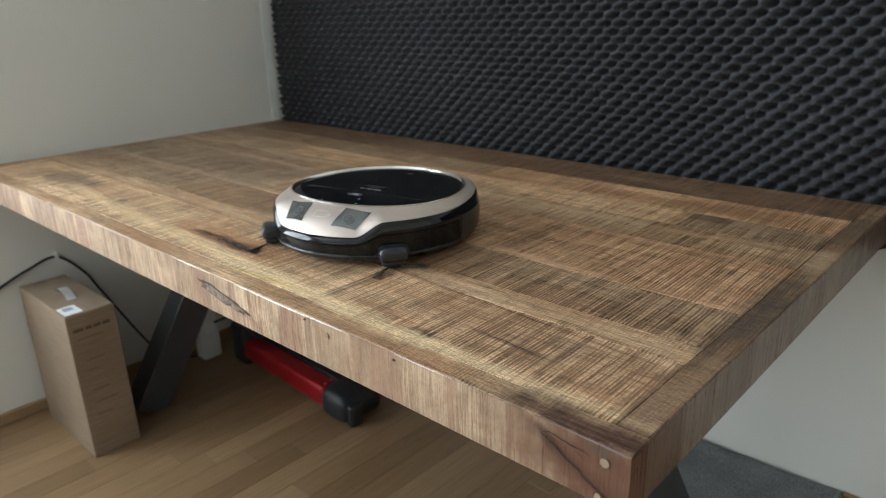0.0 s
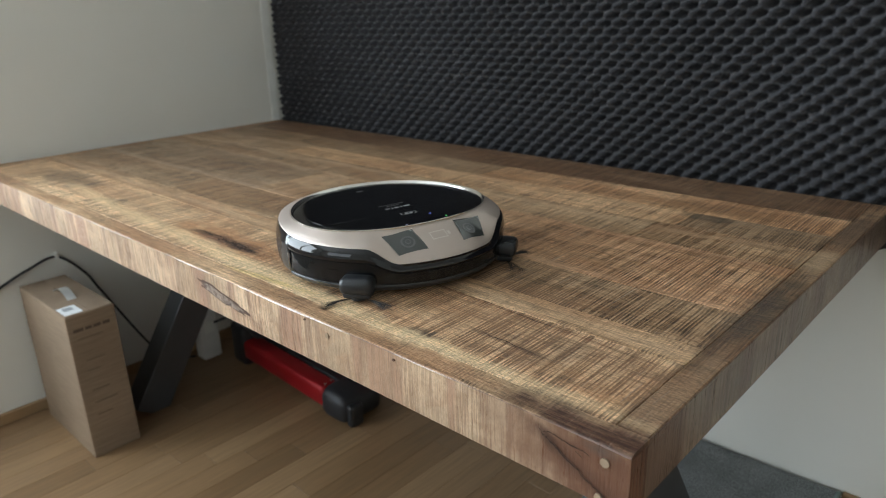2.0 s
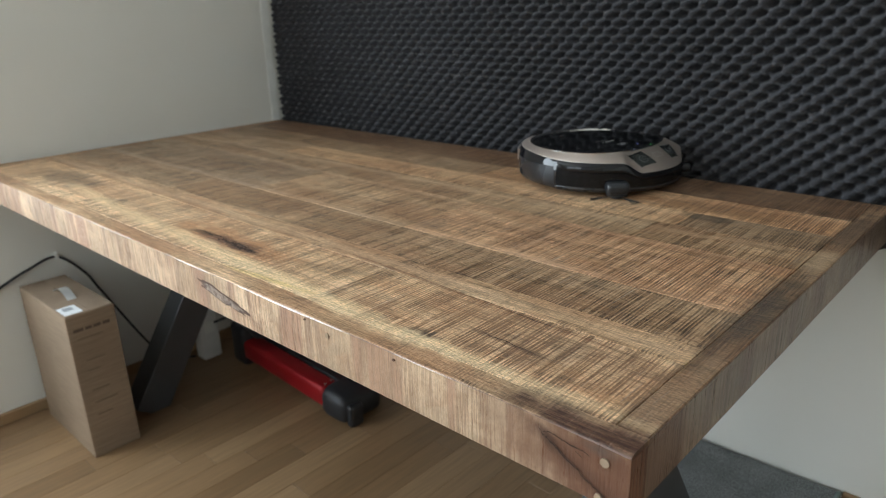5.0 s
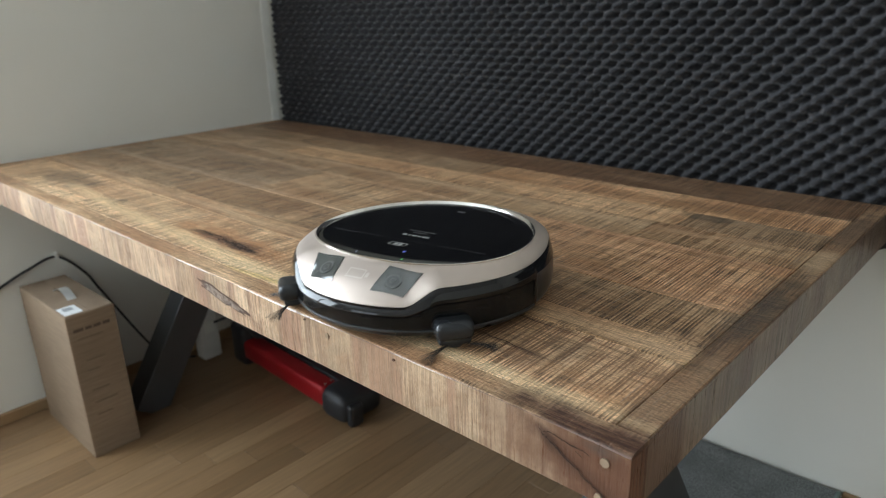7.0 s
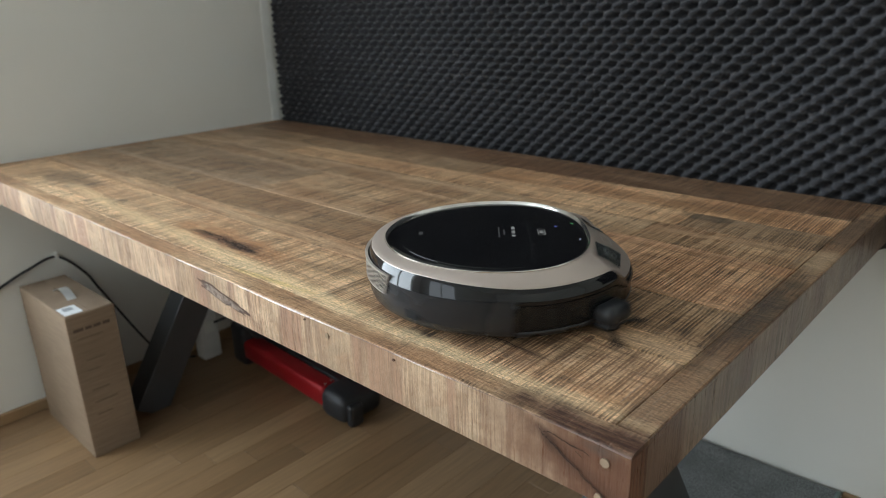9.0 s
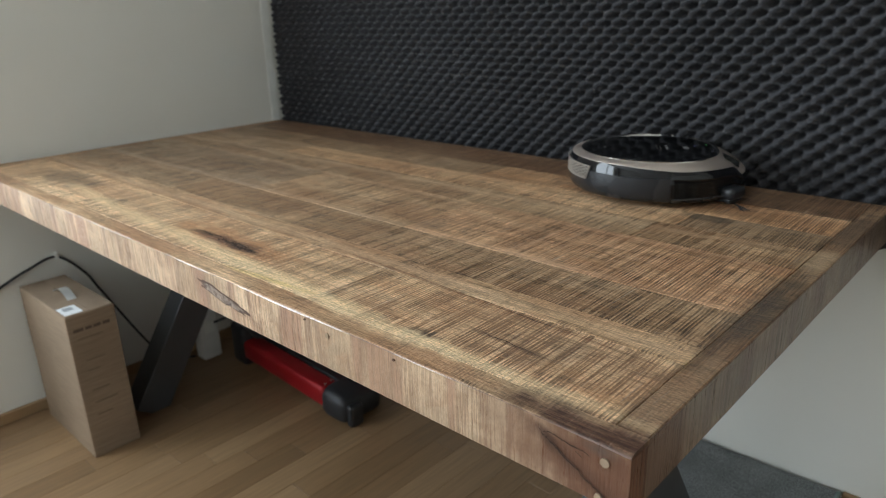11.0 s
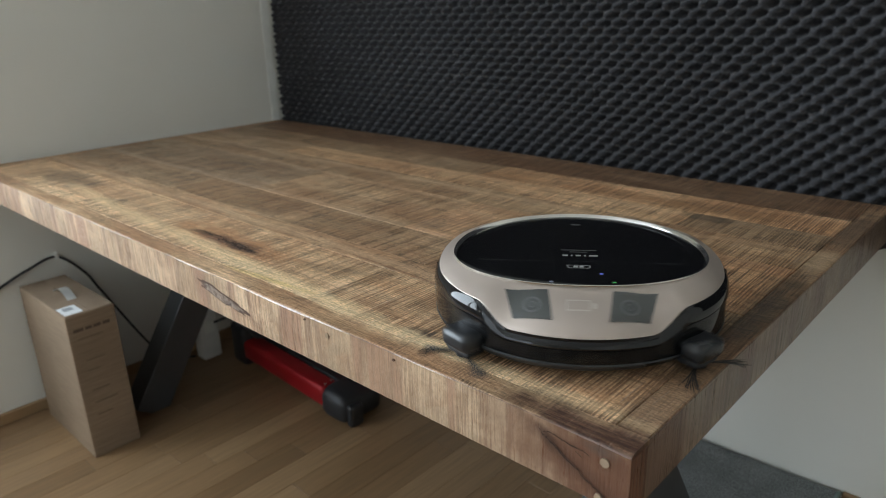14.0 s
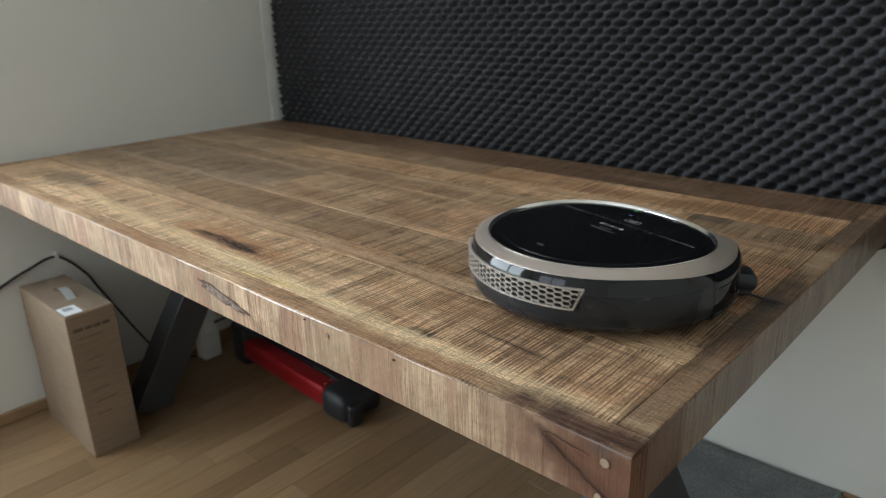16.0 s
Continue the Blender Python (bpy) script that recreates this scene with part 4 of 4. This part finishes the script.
    top = part("glass_top", ring(160, glass), GLASS_TOP, o, "glossy black glass top", True)

    def thin_rim(az):
        ri = rim_in(az)
        return [(ri - 0.0040, 0.0826), (ri - 0.0036, 0.0838), (ri - 0.0010, 0.0868), (ri, 0.0875), (ri + 0.0008, 0.0872), (ri + 0.0008, 0.0850)]
    part("glass_rim", ring(160, thin_rim), CHROME, o, "thin bright metal rim", True)
    lid = Mat("lid_seam_black", 0.22, 0.0, (0.035, 0.035, 0.036)).m
    seam = arc(76, 284, 70, lambda a: [(0.1360, 0.0844), (0.1364, 0.0851), (0.1368, 0.0844)])
    part("lid_seam", seam, lid, top, smooth=True)
    part("lid_seam", box(0.0405, 0.0412, -0.122, 0.122, 0.0838, 0.08565), lid, top)
    # marks on the glass: brand word as plain blocks, small print as bars, battery sign, lights
    y = 0.024
    for w in (0.0105, 0.002, 0.0065, 0.002, 0.0065):
        part("word_mark", bar_on_top(0.0178, 0.0178 + 0.0046, y - w, y, 0.0855), PRINT, top)
        y -= w + 0.0038
    part("print_line", bar_on_top(0.0066, 0.0084, -0.010, 0.012, 0.0855), PRINT_DIM, top)
    part("print_line", bar_on_top(-0.0004, 0.0014, -0.021, 0.023, 0.0855), PRINT_DIM, top)
    part("button_mark", bar_on_top(-0.110, -0.105, -0.006, 0.006, 0.0854), PRINT_DIM, top)
    bm = bmesh.new()
    for x0, x1, y0, y1 in ((0.0535, 0.0545, -0.012, 0.012), (0.0625, 0.0635, -0.012, 0.012), (0.0545, 0.0625, 0.0125, 0.0135), (0.0545, 0.0625, -0.0135, -0.0125),
                           (0.0560, 0.0610, 0.001, 0.006), (0.0560, 0.0610, -0.006, -0.001)):
        box(x0, x1, y0, y1, 0.0853, 0.0856, bm=bm)
    part("battery_sign", bm, PRINT, top)
    for x, yy, r, mat in ((0.080, 0.025, 0.0022, BLUE_LED), (0.1045, 0.038, 0.0016, GREEN_LED), (0.1070, -0.032, 0.0014, WHITE_LED)):
        part("light", disc(x, yy, 0.0841, r, 0.0013, 16), mat, top)
    # camera windows on the front slope
    for s in (-1, 1):
        c = [(0.1225, 0.0830), (0.1258, 0.0350), (0.1615, 0.0300), (0.1530, 0.0725)]
        rows = []
        for i in range(9):
            u = i / 8
            row = []
            for j in range(9):
                v = j / 8
                x = (c[0][0] * (1 - v) + c[1][0] * v) * (1 - u) + (c[3][0] * (1 - v) + c[2][0] * v) * u
                yy = (c[0][1] * (1 - v) + c[1][1] * v) * (1 - u) + (c[3][1] * (1 - v) + c[2][1] * v) * u
                row.append((x, s * yy, shell_z(x, yy) + 0.0007))
            rows.append(row)
        bm = sheet(rows)
        bmesh.ops.solidify(bm, geom=bm.faces[:], thickness=0.0012)
        win = part("camera_window", bm, PANE, o, "dark grey camera window", True)
        x, yy = 0.143, 0.052
        tilt = Matrix.Translation((x, s * yy, shell_z(x, yy) + 0.0006)) @ Vector((shell_z(x - 0.001, yy) - shell_z(x + 0.001, yy), s * (shell_z(x, yy - 0.001) - shell_z(x, yy + 0.001)), 0.002)).to_track_quat("Z", "Y").to_matrix().to_4x4()
        for r, h, mat, nm in ((0.0105, 0.0006, LENS_RING, "lens_ring"), (0.0078, 0.0009, LENS, "lens"), (0.0042, 0.0012, LENS_RING, "lens_ring"), (0.0030, 0.0015, LENS, "lens")):
            bm = disc(0, 0, 0, r, h, 28)
            bm.transform(tilt)
            part(nm, bm, mat, win)
    # camera sign between the windows
    def on_slope(x0, x1, y0, y1):
        bm = sheet([[(x, y, shell_z(x, y) + 0.0003) for y in (y0, (y0 + y1) / 2, y1)] for x in (x0, x1)])
        return bm
    sign = plain("pale_silver_print", (0.66, 0.60, 0.55), 0.4, 0.5)
    for q in ((0.139, 0.1405, -0.014, 0.009), (0.151, 0.1525, -0.014, 0.009), (0.139, 0.1525, -0.0155, -0.014), (0.139, 0.1525, 0.009, 0.0105), (0.1425, 0.149, 0.0125, 0.017)):
        part("camera_sign", on_slope(*q), sign, o)
    # honeycomb air outlet at the back
    back = arc(141, 219, 60, lambda a: [(0.1800, 0.0430), (0.1811, 0.0435), (0.1811, 0.0675), (0.1795, 0.0680)])
    part("outlet_back", back, plain("outlet_dark", (0.004, 0.004, 0.004), 0.9), o)
    grille = bmesh.new()
    R0, R1 = 0.1835, 0.1813
    cw, ch = 0.0132, 0.0066          # width and height of a cell

    def at(u, v, r):
        return polar(r, math.pi + u / 0.1825, v)
    out = [(-0.5, 0), (-0.25, -0.5), (0.25, -0.5), (0.5, 0), (0.25, 0.5), (-0.25, 0.5)]
    for k in range(-14, 15):
        u = k * 0.75 * cw
        for row in range(-1, 5):
            v = 0.0462 + (row + 0.5 * (k % 2)) * ch
            lim = 0.1275 - (0.0690 - v) * 0.48
            if abs(u) > lim - 0.003 or not 0.0425 < v < 0.0700:
                continue
            keep = lambda a, c: (max(-lim, min(lim, a)), max(0.0428, min(0.0688, c)))
            hexa = [keep(u + a * cw, v + c * ch) for a, c in out]
            hole = [keep(u + a * cw * 0.85, v + c * ch * 0.80) for a, c in out]
            A = [grille.verts.new(at(a, c, R0)) for a, c in hexa]
            B = [grille.verts.new(at(a, c, R0)) for a, c in hole]
            D = [grille.verts.new(at(a, c, R1)) for a, c in hole]
            for i in range(6):
                j = (i + 1) % 6
                grille.faces.new((A[i], A[j], B[j], B[i]))
                grille.faces.new((B[i], B[j], D[j], D[i]))
    part("outlet_grille", grille, GRILLE, o, "silver honeycomb air outlet grille")
    frame_bm = bmesh.new()
    for z0, z1, h in ((0.0418, 0.0434, 36.6), (0.0680, 0.0696, 40.6)):
        arc2 = [[polar(r, math.pi + radians(-h + 2 * h * k / 50), z) for r, z in ((0.1800, z0), (0.1838, z0), (0.1838, z1), (0.1800, z1))] for k in range(51)]
        sheet(list(zip(*arc2)), bm=frame_bm)
    for s in (-1, 1):
        col = [[polar(r, math.pi + s * radians(a0 + da), z) for z, a0 in ((0.0418, 36.4), (0.0696, 40.4))] for r, da in ((0.180, -0.3), (0.1838, -0.3), (0.1838, 0.35), (0.180, 0.35))]
        sheet(col, bm=frame_bm)
    part("outlet_frame", frame_bm, GRILLE, o)
    # charging port and the mirrored contact
    for s in (-1, 1):
        a = s * 127
        # raised plate; its near-black colour stands in for the shade of a recess
        port = part("port", arc(a - 3.2, a + 3.2, 4, lambda q: [(0.178, 0.0225), (0.1812, 0.0230), (0.1812, 0.0345), (0.178, 0.0350)]), plain("port_recess_shade", (0.002, 0.002, 0.002), 0.95), o)
        part("contact", arc(a + 0.2, a + 1.8, 2, lambda q: [(0.1812, 0.0255), (0.1817, 0.0260), (0.1817, 0.0310), (0.1812, 0.0315)]), SATIN, port)
    # side brushes in their housings
    for s in (-1, 1):
        a = radians(44 * s)
        m = pose(0.187 * math.cos(a), 0.187 * math.sin(a), 0, 0, 0, 44 * s)
        bm = box(-0.026, 0.0160, -0.0235, 0.0235, 0.0125, 0.0365, 0.009, 4)
        bm.transform(m)
        house = part("brush_housing", bm, SATIN, o, "satin black side brush housing", True)
        bm = box(-0.018, 0.0105, -0.020, 0.020, 0.0065, 0.0155, 0.004, 2)
        bm.transform(m)
        part("housing_foot", bm, DULL, house, smooth=True)
        bx, by = 0.184 * math.cos(a), 0.184 * math.sin(a)
        bm = disc(0, 0, 0.0030, 0.011, 0.004, 20)
        hub = part("side_brush", bm, DULL, o, "three-armed black bristle side brush")
        hub.location = (bx, by, 0)
        for k in range(3):
            tuft = bmesh.new()
            rng = random.Random(k)
            for q in range(14):
                b = 2 * math.pi * k / 3 + rng.uniform(-0.10, 0.10)
                b2 = b + rng.uniform(-0.22, 0.22)
                L = 0.054 + rng.uniform(-0.006, 0.005)
                tube([(0.008 * math.cos(b), 0.008 * math.sin(b), 0.0050), (0.035 * math.cos((b + b2) / 2), 0.035 * math.sin((b + b2) / 2), 0.0042),
                      (L * math.cos(b2), L * math.sin(b2), 0.0012)], 0.00042, 4, tuft)
            part("bristles", tuft, BRISTLE, hub)
        BRUSHES.append((hub, (bx, by, -s)))
    return o


# ---- build ----
walls()
window_frame_left()
fill_opening_frame()
acoustic_foam()
table()
carton()
cables()
folded_trestle()
felt_mat()
robot = robot_vacuum()
floor_strips()


# ---- what moves ----
# seconds, x, y of the robot's centre on the table, and its heading in degrees
ROUTE = (
    (0, -0.660, 0.301, -79.0), (0.5, -0.652, 0.219, -77.5), (0.7, -0.645, 0.231, -78.6), (0.8, -0.650, 0.230, -77.5), (0.9, -0.652, 0.230, -74.0),
    (1, -0.656, 0.230, -49.9), (1.1, -0.653, 0.230, -31.1), (1.2, -0.650, 0.229, -3.9), (1.3, -0.655, 0.231, 11.0), (1.4, -0.637, 0.237, 11.2),
    (1.5, -0.615, 0.243, 3.9), (1.6, -0.578, 0.243, -8.9), (1.7, -0.554, 0.233, -16.5), (1.9, -0.557, 0.239, -18.4), (2, -0.552, 0.233, -14.1),
    (2.1, -0.554, 0.236, -3.6), (2.2, -0.563, 0.233, 25.8), (2.3, -0.557, 0.230, 41.5), (2.4, -0.549, 0.225, 74.8), (2.5, -0.547, 0.219, 85.5),
    (3, -0.569, 0.360, 93.0), (3.5, -0.615, 0.664, 92.7), (3.8, -0.642, 0.869, 94.2), (4, -0.638, 0.892, 77.0), (4.1, -0.642, 0.892, 60.0),
    (4.2, -0.647, 0.888, 40.6), (4.3, -0.648, 0.888, 20.0), (4.45, -0.648, 0.887, 6.0), (4.7, -0.640, 0.887, 3.0), (5, -0.560, 0.887, -4.0),
    (5.25, -0.543, 0.886, -11.0), (5.4, -0.543, 0.885, -35.0), (5.55, -0.543, 0.885, -60.0), (5.7, -0.543, 0.884, -76.0), (5.85, -0.540, 0.872, -78.0),
    (6.05, -0.525, 0.770, -77.5), (6.3, -0.497, 0.620, -77.1), (6.5, -0.478, 0.497, -77.2), (6.8, -0.437, 0.294, -80.3), (7, -0.413, 0.164, -79.2),
    (7.1, -0.407, 0.149, -79.6), (7.3, -0.427, 0.225, -79.4), (7.5, -0.427, 0.230, -74.0), (7.7, -0.426, 0.230, -73.6), (7.8, -0.424, 0.230, -49.2),
    (7.9, -0.430, 0.231, -30.6), (8, -0.431, 0.230, -0.1), (8.1, -0.430, 0.232, 11.5), (8.2, -0.406, 0.240, 9.3), (8.3, -0.384, 0.241, 3.5),
    (8.4, -0.343, 0.238, -10.9), (8.5, -0.333, 0.234, -11.5), (8.7, -0.335, 0.238, -13.9), (8.9, -0.341, 0.236, 12.6), (9, -0.327, 0.226, 39.6),
    (9.2, -0.323, 0.224, 81.9), (9.35, -0.322, 0.226, 92.0), (9.6, -0.326, 0.280, 94.0), (9.9, -0.345, 0.450, 93.5), (10.2, -0.370, 0.640, 93.0),
    (10.5, -0.395, 0.830, 93.5), (10.65, -0.405, 0.885, 90.0), (10.8, -0.412, 0.890, 74.0), (10.95, -0.420, 0.888, 45.0), (11.1, -0.428, 0.885, 15.0),
    (11.2, -0.430, 0.882, 5.0), (11.3, -0.417, 0.878, 2.9), (11.5, -0.338, 0.880, -5.5), (11.7, -0.315, 0.886, -12.0), (11.8, -0.313, 0.879, -12.0),
    (11.9, -0.308, 0.874, -32.1), (12, -0.320, 0.879, -54.2), (12.1, -0.312, 0.887, -71.1), (12.5, -0.311, 0.837, -79.8), (12.7, -0.297, 0.715, -76.9),
    (12.9, -0.274, 0.591, -76.7), (13, -0.258, 0.517, -77.6), (13.1, -0.245, 0.474, -79.4), (13.3, -0.222, 0.344, -79.6), (13.5, -0.202, 0.209, -77.2),
    (13.6, -0.185, 0.137, -77.7), (13.7, -0.194, 0.162, -74.5), (13.8, -0.201, 0.208, -75.9), (13.9, -0.205, 0.233, -74.8), (14, -0.203, 0.229, -56.1),
    (14.1, -0.206, 0.228, -38.6), (14.2, -0.206, 0.231, -12.4), (14.3, -0.203, 0.227, 9.0), (14.4, -0.188, 0.231, 15.5), (14.5, -0.166, 0.235, 15.0),
    (14.7, -0.180, 0.242, 1.7), (14.8, -0.214, 0.228, 3.4), (15, -0.230, 0.228, 2.1), (15.2, -0.235, 0.229, 5.4), (15.3, -0.232, 0.229, 20.6),
    (15.4, -0.231, 0.232, 50.1), (15.5, -0.226, 0.226, 67.5), (15.7, -0.222, 0.233, 99.6), (16, -0.223, 0.323, 73.8),
)


def motions():
    walk(robot, [(t, pose(x, y, TOP, 0, 0, a)) for t, x, y, a in ROUTE])
    for ob, (x, y, side) in BRUSHES:
        walk(ob, [(k / 10, pose(x, y, 0.0, 0, 0, side * 67 * k)) for k in range(161)])


motions()
